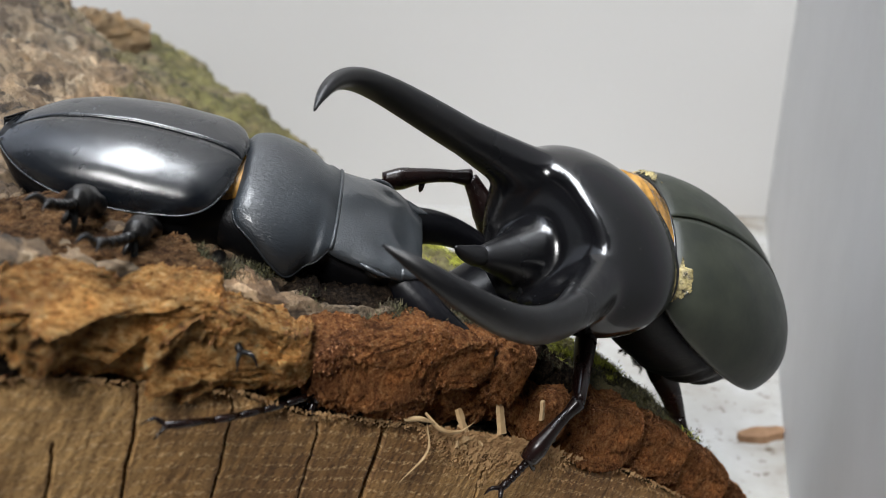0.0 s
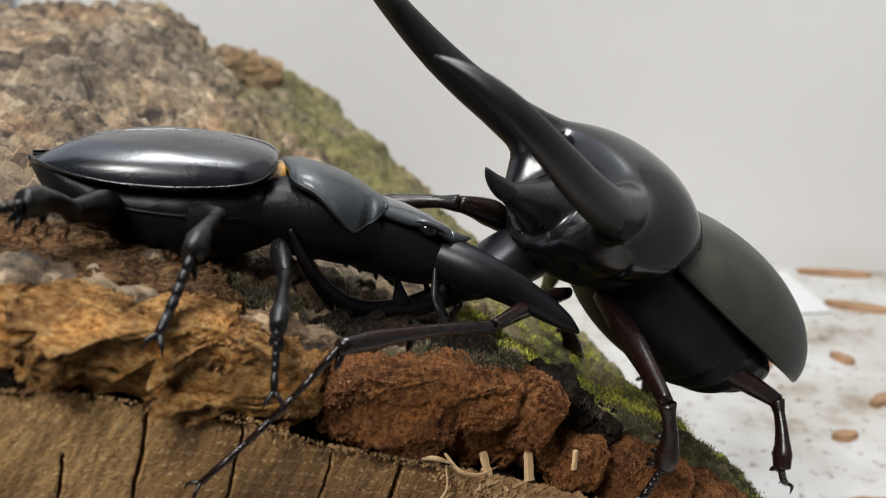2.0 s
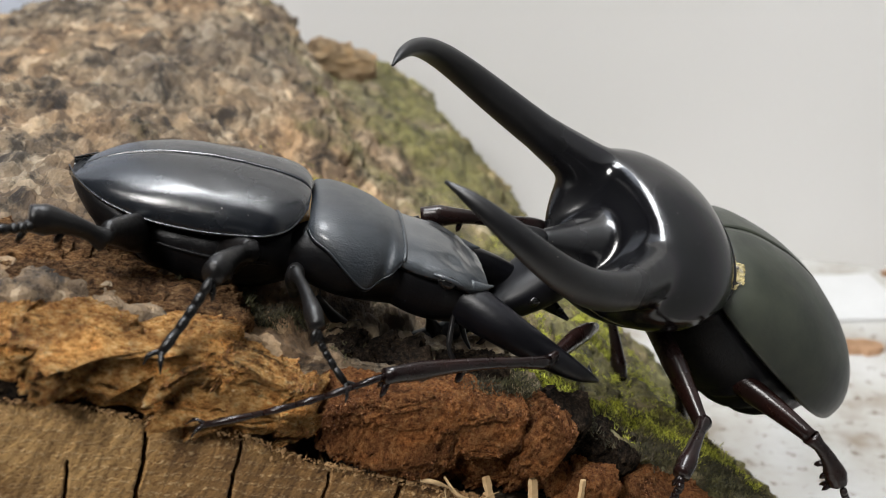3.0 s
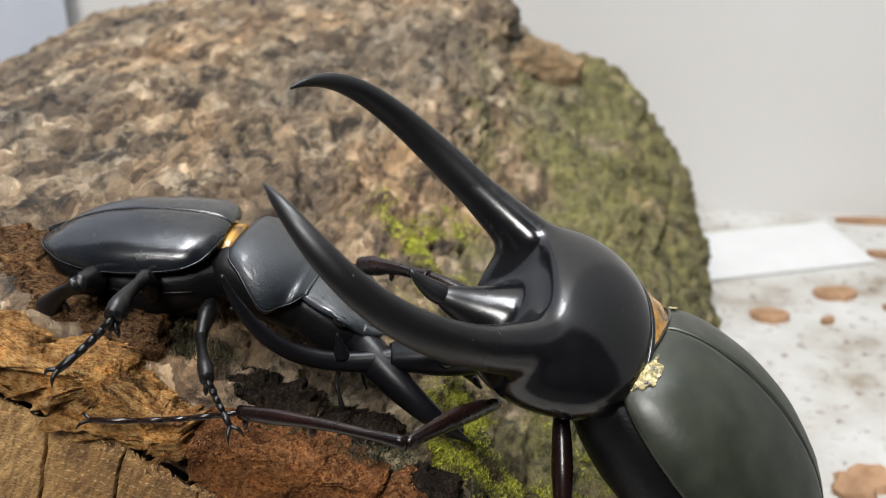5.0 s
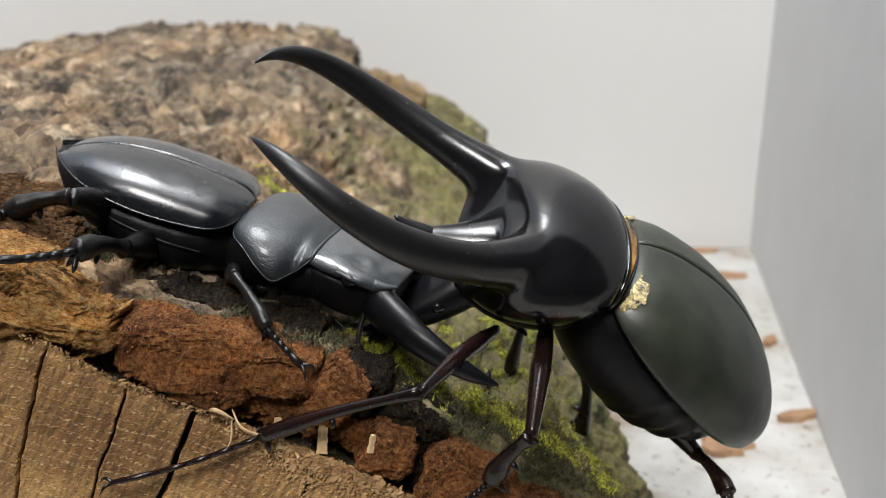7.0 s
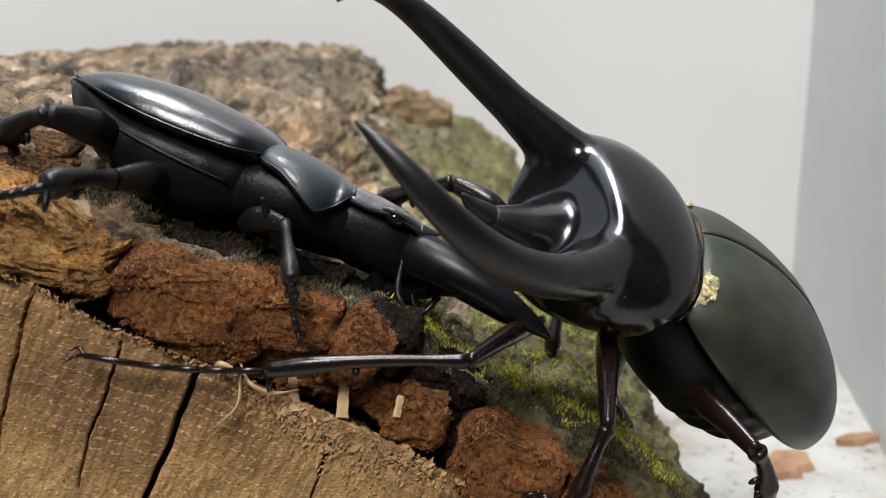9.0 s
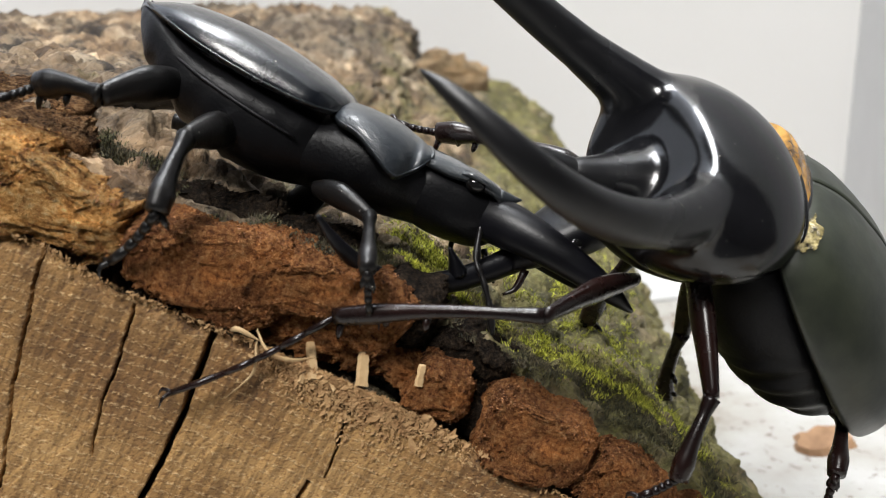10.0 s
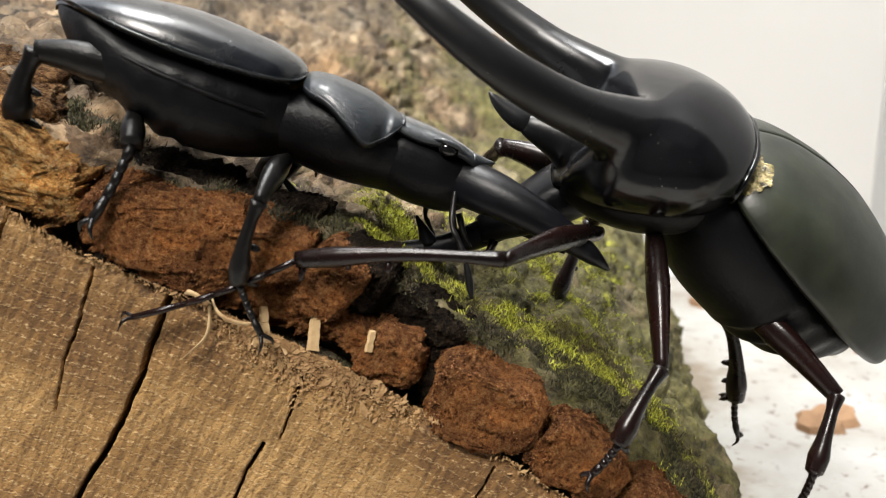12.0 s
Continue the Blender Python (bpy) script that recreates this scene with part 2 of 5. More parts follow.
def make_shell(name, low, high, rough, relief=0.1, grain=700.0, coat=0.0, spread=0.12, streaks=None, ior=1.56, blot=90.0, dust=0.0, dull=0.0):
    """Beetle shell: near-black chitin with fine pits and worn gloss."""
    mat, nt, bsdf = material(name, rough, coat=coat)
    bsdf.inputs["IOR"].default_value = ior
    v = coords(nt)
    big, fine = noise_tex(nt, v, blot, 4), noise_tex(nt, v, grain, 5, 0.6)
    nt.links.new(ramp(nt, big, [(0.35, low), (0.65, high)]), bsdf.inputs["Base Color"])
    span = node(nt, "ShaderNodeMapRange")
    span.inputs["To Min"].default_value, span.inputs["To Max"].default_value = max(rough - spread, 0.04), rough + spread
    nt.links.new(noise_tex(nt, v, 240.0, 5), span.inputs["Value"])
    nt.links.new(span.outputs[0], bsdf.inputs["Roughness"])
    if dull:
        # the horns are less polished than the thorax
        sep = nt.nodes.new("ShaderNodeSeparateXYZ")
        nt.links.new(v, sep.inputs[0])
        far = node(nt, "ShaderNodeMapRange")
        far.inputs["From Min"].default_value, far.inputs["From Max"].default_value, far.inputs["To Max"].default_value = 0.003, 0.018, dull
        nt.links.new(sep.outputs["X"], far.inputs["Value"])
        total = nt.nodes.new("ShaderNodeMath")
        nt.links.new(span.outputs[0], total.inputs[0])
        nt.links.new(far.outputs[0], total.inputs[1])
        nt.links.new(total.outputs[0], bsdf.inputs["Roughness"])
    bsdf.inputs["Coat Roughness"].default_value = 0.16
    if dust:
        # sparse grains of dust lying on the shell
        spots = node(nt, "ShaderNodeTexVoronoi", Scale=dust)
        nt.links.new(v, spots.inputs["Vector"])
        grains = ramp(nt, spots.outputs["Distance"], [(0.030, (1, 1, 1)), (0.045, (0, 0, 0))])
        shell = bsdf.inputs["Base Color"].links[0].from_socket
        nt.links.new(mix(nt, grains, shell, (0.45, 0.42, 0.36)), bsdf.inputs["Base Color"])
    if streaks:
        lines = noise_tex(nt, coords(nt, streaks), 2300.0, 4, 0.6, 0.4)
        fine = mix(nt, 0.75, fine, lines)
    bumped(nt, bsdf, fine, relief, 0.0006 if streaks else 0.0004)
    return mat


def make_plain(name, low, high, rough, scale=120.0, relief=0.3):
    mat, nt, bsdf = material(name, rough)
    v = coords(nt)
    n = noise_tex(nt, v, scale, 6, 0.65)
    nt.links.new(ramp(nt, n, [(0.3, low), (0.7, high)]), bsdf.inputs["Base Color"])
    bumped(nt, bsdf, n, relief, 0.0006)
    return mat


def make_moss(name, dark, light, dry=None):
    """Blades of differing tone; dry is the colour of whole withered tufts."""
    mat, nt, bsdf = material(name, 0.8)
    geo = nt.nodes.new("ShaderNodeNewGeometry")
    col = ramp(nt, geo.outputs["Random Per Island"], [(0.0, dark), (0.55, light), (1.0, tuple(min(1, 1.7 * c) for c in light))])
    if dry:
        withered = ramp(nt, noise_tex(nt, coords(nt), 95.0, 4, 0.6), [(0.51, (0, 0, 0)), (0.61, (1, 1, 1))])
        brown = ramp(nt, geo.outputs["Random Per Island"], [(0.0, tuple(0.2 * c for c in dry)), (0.7, dry), (1.0, tuple(1.6 * c for c in dry))])
        col = mix(nt, withered, col, brown)
    nt.links.new(col, bsdf.inputs["Base Color"])
    return mat


WALL = make_wall_paint()
# unseen walls and floor, coloured dark so the shells reflect an unlit room
ROOM = make_plain("unlit_room_grey", (0.10, 0.10, 0.105), (0.14, 0.14, 0.145), 0.8, 3.0, 0.1)
BLUE_PANEL = make_plain("pale_blue_panel", (0.50, 0.54, 0.62), (0.54, 0.58, 0.66), 0.6, 40.0, 0.05)
# ceiling out of view, greyed so the thorax mirrors less of it
CEILING = make_plain("greyed_ceiling", (0.34, 0.34, 0.35), (0.40, 0.40, 0.41), 0.8, 3.0, 0.1)
PANEL = make_plain("grey_white_panel", (0.46, 0.46, 0.46), (0.50, 0.50, 0.50), 0.6, 40.0, 0.05)
TABLE = make_table_top()
BARK = make_bark()
RED_BARK = make_inner_bark("red_inner_bark", (0.07, 0.024, 0.009), (0.31, 0.118, 0.040), (0.46, 0.205, 0.072), (0.64, 0.37, 0.17), 1.0, 0.45)
TAN_BARK = make_inner_bark("tan_inner_bark", (0.20, 0.078, 0.024), (0.58, 0.27, 0.080), (0.80, 0.48, 0.18), (0.88, 0.68, 0.40), 0.6, 0.85)
BROWN_BARK = make_inner_bark("brown_outer_bark", (0.018, 0.009, 0.005), (0.13, 0.066, 0.030), (0.28, 0.155, 0.070), (0.46, 0.32, 0.18), 0.45)
DARK_BARK = make_inner_bark("dark_cambium", (0.006, 0.005, 0.004), (0.022, 0.015, 0.010), (0.06, 0.04, 0.025), (0.14, 0.10, 0.06))
WOOD = make_cut_wood()
STUB = make_inner_bark("pale_broken_wood", (0.38, 0.24, 0.12), (0.56, 0.40, 0.24), (0.62, 0.46, 0.29), (0.68, 0.54, 0.38), 0.6)
CRUMB = make_plain("pale_wood_crumbs", (0.26, 0.13, 0.05), (0.56, 0.36, 0.17), 0.8, 500.0)
SPLINTER = make_plain("splintered_sapwood", (0.38, 0.23, 0.10), (0.64, 0.46, 0.25), 0.7, 300.0)
CHIP = make_plain("brown_wood_chip", (0.16, 0.085, 0.04), (0.34, 0.20, 0.11), 0.8, 160.0)
CARD = make_plain("white_card", (0.44, 0.44, 0.435), (0.48, 0.48, 0.475), 0.5, 60.0, 0.05)
BARK_CRUMB = make_moss("bark_grains", (0.16, 0.062, 0.022), (0.30, 0.13, 0.050))
MOSS = make_moss("green_moss", (0.024, 0.027, 0.005), (0.44, 0.45, 0.055), (0.15, 0.125, 0.055))
DARK_MOSS = make_moss("dark_dry_moss", (0.012, 0.012, 0.006), (0.065, 0.060, 0.024), (0.085, 0.070, 0.040))
STAG_SHELL = make_shell("satin_black_elytra", (0.003, 0.004, 0.006), (0.009, 0.011, 0.014), 0.25, 0.16, 5200.0, coat=0.40, spread=0.14, dust=520.0, ior=1.50, streaks=(1.3, 0.35, 0.8))
STAG_SHIELD = make_shell("wrinkled_black_shield", (0.010, 0.013, 0.017), (0.020, 0.025, 0.030), 0.36, 0.40, 5200.0, coat=0.35, spread=0.12, dust=520.0, ior=1.52, streaks=(0.5, 1.5, 1.5))
# paler than the head's sides: the light on its top is in the colour
STAG_HEAD = make_shell("satin_lit_head", (0.016, 0.020, 0.024), (0.030, 0.036, 0.042), 0.38, 0.45, 2800.0, coat=0.9, spread=0.08)
STAG_BLACK = make_shell("dull_black_underside", (0.003, 0.003, 0.0035), (0.006, 0.006, 0.007), 0.40, 0.25, 1800.0, ior=1.30)
HORN = make_shell("smooth_black_horn", (0.002, 0.002, 0.003), (0.005, 0.005, 0.007), 0.36, 0.10, 1400.0, spread=0.08, ior=1.36)
GLOSS = make_shell("polished_black_thorax", (0.002, 0.002, 0.0025), (0.005, 0.005, 0.006), 0.15, 0.05, 1500.0, spread=0.07, ior=1.53, dust=700.0, dull=0.27)
OLIVE = make_shell("olive_black_elytra", (0.012, 0.015, 0.010), (0.026, 0.030, 0.019), 0.38, 0.10, 900.0, blot=160.0)
LEG = make_shell("dark_red_brown_leg", (0.004, 0.003, 0.003), (0.013, 0.0045, 0.0035), 0.27, 0.12, 700.0, spread=0.08, ior=1.46)
LEG_BLACK = make_shell("black_leg", (0.003, 0.003, 0.003), (0.009, 0.008, 0.008), 0.33, 0.25, 1800.0, ior=1.42, dust=600.0)
GOLD = make_shell("golden_skin", (0.020, 0.016, 0.008), (0.50, 0.41, 0.18), 0.20, 0.9, 900.0, blot=700.0)
GOLD.node_tree.nodes["Principled BSDF"].inputs["Metallic"].default_value = 0.2
MEMBRANE = make_shell("amber_membrane", (0.03, 0.013, 0.004), (0.50, 0.26, 0.05), 0.22, 0.7, 300.0, blot=230.0)
EYE = make_shell("glossy_black_eye", (0.004, 0.004, 0.004), (0.008, 0.008, 0.008), 0.08, 0.0, 500.0, spread=0.02)

# ---- the room and the table ----
setting("floor", *box_shape(-133, -133, -64, 133, 60, -60), ROOM, "dim grey floor of the room")
setting("table_top", *box_shape(-70, 8, -17, 70, 43.99, -14), TABLE, "rough white board table top with crumbs and stains")
setting("wall_back", *box_shape(-130, 44.002, -60, 19.2, 47, 130), WALL, "plain off-white painted back wall")
def upright_wall(name, x0, y0, x1, y1, thick, material, label):
    """A wall standing on the table along a line of the plan; thick goes to the line's right-hand side."""
    length = math.hypot(x1 - x0, y1 - y0)
    nx, ny = thick * (y1 - y0) / length, -thick * (x1 - x0) / length
    plan = [(x0, y0), (x1, y1), (x1 + nx, y1 + ny), (x0 + nx, y0 + ny)]
    setting(name, [(x, y, z) for z in (-13.95, 130.0) for x, y in plan], [(3, 2, 1, 0), (4, 5, 6, 7)] + [(k, (k + 1) % 4, (k + 1) % 4 + 4, k + 4) for k in range(4)], material, label)


upright_wall("wall_side", 9.6, 14.3, 16.2, 43.99, 1.6, PANEL, "light grey side wall standing on the table")
upright_wall("wall_panel", -20.5, 43.99, -42.0, 22.0, -1.6, BLUE_PANEL, "pale bluish panel standing on the table")
setting("wall_left", *box_shape(-133, -130, -60, -130, 47, 130), ROOM, "dim grey wall of the room")
setting("wall_right", *box_shape(130, -130, -60, 133, 47, 130), ROOM, "dim grey wall of the room")
setting("wall_rear", *box_shape(-130, -133, -60, 130, -130, 130), ROOM, "dim grey wall of the room")
setting("wall_far", *box_shape(19.2, 44.002, -60, 130, 47, 130), WALL, "plain white wall beyond the panel")
setting("ceiling", *box_shape(-130, -130, 130, 130, 47, 133), CEILING, "plain grey-white ceiling")

# ---- the log ----
FRONT = [(-24, -14), (-22, -8), (-17, -4.6), (-12, -3.4), (-8.8, -3.75), (-7, -4.15), (-6, -4.5), (-4.7, -5.0), (-3.5, -5.4), (-2.35, -5.8), (-1.2, -6.3), (-0.3, -6.9), (0.86, -7.8), (2, -8.5), (3.4, -9.6), (4.6, -11), (5.6, -12.6), (6.4, -14.1)]
BACK = [(-24, -14), (-21, -9), (-16, -5.5), (-11, -4.2), (-8, -3.9), (-6, -3.8), (-4, -3.8), (-2.5, -3.9), (-1.6, -4.1), (-1.05, -4.6), (-0.75, -5.5), (0.2, -6.2), (1.4, -6.3), (2.6, -6.7), (3.8, -7.9), (4.8, -9.3), (5.6, -11.0), (6.1, -14.1)]
EDGE = [(-26, -5.2), (-15, -3.9), (-11, -4.2), (-8.96, -4.74), (-7.4, -5.2), (-5.5, -5.95), (-4.65, -6.5), (-3.3, -7.08), (-2.2, -7.6), (-1.36, -8.0), (-0.5, -8.4), (0.3, -8.95), (1.3, -9.5), (2, -10), (3.2, -10.9), (4.2, -12), (5.2, -13.4), (6, -14)]


def edge_z(x):
    return float(np.interp(x, [p[0] for p in EDGE], [p[1] for p in EDGE]))


NU, NV = 420, 250
front, back = spline(FRONT, NU), spline(BACK, NU)


def log_point(u, y):
    """A point of the bark by its place round the log and its depth."""
    f = min(max((y - 15.6) / 22.4, 0), 1)
    k = min(int(u * (NU - 1)), NU - 2)
    w = u * (NU - 1) - k
    p = (1 - f) * (front[k] * (1 - w) + front[k + 1] * w) + f * (back[k] * (1 - w) + back[k + 1] * w)
    x, z = p
    z -= 1.15 * math.exp(-(((x + 1.5) / 3.0) ** 2) - ((y - 24) / 5) ** 2)
    return x, z


def flake(x, y, z, size):
    """Height of the bark scale at a place, and how near its edge that place is."""
    warp = 0.35 * size * fractal(x, y, z, 1.4 / size, 2)
    dist, points = noise.voronoi(((x + warp) / size, y / (1.7 * size), (z + warp) / size))
    p = points[0]
    return noise.noise((p[0] * 7.3, p[1] * 7.3, p[2] * 7.3)), dist[1] - dist[0]


def bark_lift(x, y, z):
    h1, e1 = flake(x, y, z, 0.75)
    h2, e2 = flake(x + 5, y, z, 0.34)
    ridge = abs(fractal(x, y * 0.7, z, 0.9, 4))
    lift = 0.30 * fractal(x, y, z, 0.33, 2) + 0.22 * (ridge - 0.25) + 0.08 * fractal(x, y, z, 3.0, 3)
    return lift + 0.16 * h1 + 0.08 * h2 - 0.13 * max(0, 1 - e1 / 0.22) - 0.06 * max(0, 1 - e2 / 0.25)


def bark_shape():
    depths = 15.75 + 23.5 * np.linspace(0, 1, NV) ** 1.35
    rings = []
    for y in depths:
        ring = []
        for i in range(NU):
            u = i / (NU - 1)
            x, z = log_point(u, y)
            x1, z1 = log_point(min(u + 0.004, 1), y)
            x0, z0 = log_point(max(u - 0.004, 0), y)
            nx, nz = -(z1 - z0), x1 - x0
            length = math.hypot(nx, nz) or 1
            d = bark_lift(x, y, z) * min(1, 0.35 + (y - 15.7) * 0.5)
            yy = y + 0.5 * fractal(x, 3.0, z, 0.7, 3) * min(1.0, max(0, y - 37) / 2)
            ring.append((x + d * nx / length, yy, max(z + d * nz / length, -14.05)))
        rings.append(ring)
    n = NU
    verts = [p for ring in rings for p in ring]
    faces = [(i * n + k, i * n + k + 1, (i + 1) * n + k + 1, (i + 1) * n + k) for i in range(NV - 1) for k in range(n - 1)]
    # lip towards the cut face and the far end
    for row, y, sink in ((0, 15.72, None), (NV - 1, 39.6, -14.05)):
        base = len(verts)
        for k in range(n):
            x, _, z = verts[row * n + k]
            verts.append((x, y, max(-14.05, min(z - 0.2, edge_z(x) - 0.5)) if sink is None else sink))
        for k in range(n - 1):
            a, b, c, d = row * n + k, row * n + k + 1, base + k + 1, base + k
            faces.append((d, c, b, a) if sink is None else (a, b, c, d))
    return verts, faces


log = tagged(thing("log"), "sawn log with mossy brown bark lying on the white table", "log")
part("bark", bark_shape(), BARK, log, "rough grey-brown bark with green moss")

# cracks in the cut face: points in the face and widths
CRACKS = [
    ([(-5.5, -5.95), (-5.75, -6.8), (-6.05, -7.8), (-6.3, -9.0), (-6.9, -11.0)], 0.016, 0.014),
    ([(-6.66, -5.5), (-6.95, -6.6), (-7.26, -7.7), (-7.7, -9.5)], 0.020, 0.014),
    ([(-7.7, -5.9), (-8.0, -7.1), (-8.2, -8.0)], 0.015, 0.009),
    ([(-3.3, -7.05), (-3.52, -7.55), (-3.86, -8.4), (-4.31, -9.3), (-4.9, -10.2), (-5.9, -12.2)], 0.038, 0.027),
    ([(-4.37, -6.75), (-4.6, -7.45), (-4.93, -8.2), (-5.1, -8.9)], 0.014, 0.008),
    ([(-1.55, -8.3), (-1.72, -8.72), (-1.9, -9.25)], 0.022, 0.006),
    ([(-2.15, -9.3), (-2.39, -9.72), (-2.62, -10.2), (-3.0, -11)], 0.020, 0.011),
    ([(1.13, -9.6), (0.89, -10.05), (0.6, -10.8)], 0.014, 0.006),
]


def near_crack(px, pz):
    """How far points lie inside the nearest crack, from 0 to 1."""
    deep = np.zeros_like(px)
    wob = 0.010 * np.sin(px * 5 + pz * 7) + 0.005 * np.sin(pz * 23)
    for line, w0, w1 in CRACKS:
        n = len(line) - 1
        for k in range(n):
            (ax, az), (bx, bz) = line[k], line[k + 1]
            dx, dz = bx - ax, bz - az
            s = np.clip(((px + wob - ax) * dx + (pz - az) * dz) / (dx * dx + dz * dz), 0, 1)
            dist = np.hypot(px + wob - ax - s * dx, pz - az - s * dz)
            width = w0 + (w1 - w0) * (k + s) / n
            deep = np.maximum(deep, np.clip(2.2 - 1.7 * dist / width, 0, 1))
    return deep


def torn(x, below):
    """Splintered sapwood under the rim."""
    reach = 0.40 if -2.6 < x < 0.2 else 0.16
    w = max(0, 1 - below / reach)
    return 0 if w == 0 else w * (0.13 * fractal(x * 1.6, 2.0, below * 0.8, 3.2, 4) + 0.05)


def cut_face_shape():
    xs = np.concatenate([np.linspace(-24, -9.2, 40), np.arange(-9.15, 3.6, 0.018), np.linspace(3.7, 5.9, 40)])
    rows = 230
    verts, faces = [], []
    px = np.repeat(xs[:, None], rows, 1)
    top = np.array([edge_z(x) for x in xs])[:, None] - 0.02
    s = np.linspace(0, 1, rows)[None] ** 1.15
    low = np.maximum(-14.0, top - 7.0)
    pz = top + (low - top) * s
    deep = near_crack(px, pz)
    for i in range(len(xs)):
        for k in range(rows):
            x, z = px[i, k], pz[i, k]
            lip = 0.10 * max(0, 1 - k / 14)
            y = 15.02 + lip * (0.6 + fractal(x, 1.0, z, 2.0, 3)) + 0.010 * fractal(x, 0, z, 4.0, 3) + 1.3 * deep[i, k] + torn(x, top[i, 0] - z)
            verts.append((x, y, z))
    for i in range(len(xs) - 1):
        for k in range(rows - 1):
            a = i * rows + k
            faces.append((a, a + 1, a + rows + 1, a + rows))
    return verts, faces


part("cut_face", cut_face_shape(), WOOD, log, "pale brown sawn end grain with drying cracks")


def lumpy(seed, sx, sy, sz, boxy=0.42, rough=0.05, layers=0.18, rings=110, around=220):
    """A crumbly broken block round the origin, flat on its sawn front."""
    out = []
    for b in np.linspace(-math.pi / 2 + 0.03, math.pi / 2 - 0.03, rings):
        ring = []
        for a in np.linspace(0, 2 * math.pi, around, endpoint=False):
            c = [math.cos(b) * math.cos(a), math.cos(b) * math.sin(a), math.sin(b)]
            p = [math.copysign(abs(v) ** boxy, v) * s for v, s in zip(c, (sx, sy, sz))]
            d = 1 + 0.36 * fractal(p[0] + seed, p[1], p[2], 0.8, 2) - 0.05 * abs(fractal(p[0] + seed, p[1], p[2] - seed, 2.2, 2))
            tear = max(0, fractal(p[0] * 0.6 + seed, p[1], p[2] * 2.2, 1.5, 3) - 0.10)
            chip = rough * fractal(p[0] + seed, p[1] + 5, p[2], 3.0, 2) - layers * tear + 0.045 * fractal(p[0], p[1] + seed, p[2], 13.0, 3) + 0.030 * noise.noise((p[0] * 31, p[1] * 31 + seed, p[2] * 31)) + 0.022 * noise.noise((p[0] * 57, p[1] * 57 + seed, p[2] * 57))
            ring.append((p[0] * d + chip, p[1] * (0.8 + 0.2 * d) + chip, p[2] * d + chip))
        out.append(ring)
    return skin(out)


# x, z, half length, half height, lean, depth in y, front, material
BLOCKS = [
    (-10.9, -3.95, 1.30, 0.42, 6, 0.50, TAN_BARK), (-8.5, -4.10, 1.35, 0.30, -13, 0.50, TAN_BARK), (-8.7, -4.62, 1.25, 0.20, -12, 0.42, DARK_BARK), (-6.75, -4.62, 1.05, 0.40, -19, 0.50, TAN_BARK), (-6.9, -5.10, 0.95, 0.22, -20, 0.40, TAN_BARK),
    (-5.25, -5.42, 0.82, 0.50, -22, 0.52, TAN_BARK), (-3.45, -6.28, 0.90, 0.56, -12, 0.55, RED_BARK), (-2.05, -6.45, 0.72, 0.40, -16, 0.50, RED_BARK),
    (-1.15, -7.0, 0.36, 0.54, -40, 0.45, RED_BARK), (-0.25, -7.98, 0.40, 0.39, -20, 0.45, RED_BARK), (1.02, -8.72, 0.76, 0.52, -20, 0.52, RED_BARK),
    (2.3, -9.5, 0.74, 0.50, -34, 0.52, RED_BARK), (3.55, -10.6, 0.72, 0.5, -42, 0.52, RED_BARK), (4.7, -12.1, 0.75, 0.55, -55, 0.55, RED_BARK),
]
grains = random.Random(21)
crumb_verts, crumb_faces = [], []


def crumble(shape, m, count):
    """Strews loose grains over the front and top of a block."""
    verts = [v for v in shape[0] if v[1] < 0.1 or v[2] > 0.1]
    for _ in range(count):
        p = (m @ (Vector(grains.choice(verts)) * 0.01)) * 100
        size = grains.uniform(0.006, 0.020)
        k = len(crumb_verts)
        for _ in range(4):
            q = Vector((grains.gauss(0, 1), grains.gauss(0, 1), grains.gauss(0, 1))).normalized() * size
            crumb_verts.append((p.x + q.x, p.y + q.y - 0.4 * size, p.z + q.z))
        crumb_faces.extend([(k, k + 1, k + 2), (k, k + 2, k + 3), (k, k + 3, k + 1), (k + 1, k + 3, k + 2)])


for k, (x, z, sx, sz, lean, sy, mat) in enumerate(BLOCKS):
    shape = lumpy(3.7 * k, sx * (1.18 if mat is TAN_BARK else 1.04), sy, sz, layers=0.55 if mat is TAN_BARK else 0.12)
    place = Matrix.Translation(Vector((x, 15.45, z + 14)) * 0.01) @ pose(0, 0, 0, 0, -lean, 0)
    part("bark_block", shape, mat, log, m=place)
    crumble(shape, place, int(3200 * sx * sz / 0.45) if x > -9.5 else 300)
part("frass", (crumb_verts, crumb_faces), BARK_CRUMB, log, "loose red-brown grains of rotten bark", smooth=False, m=pose(0, 0, 0.00001))["kind"] = "stuff"
for k, (x, y, z, sx, sz, lean) in enumerate([(-3.3, 16.35, -5.80, 0.95, 0.34, -14), (-2.1, 16.3, -6.22, 0.75, 0.34, -20), (-0.75, 15.75, -6.95, 0.42, 0.50, -35), (0.25, 15.95, -7.75, 0.5, 0.32, -38)]):
    part("charred_block", lumpy(40 + 5.3 * k, sx, 0.45, sz, 0.6, 0.13), DARK_BARK, log, "black crumbly rotten bark", m=Matrix.Translation(Vector((x, y, z + 14)) * 0.01) @ pose(0, 0, 0, 0, -lean, 0))
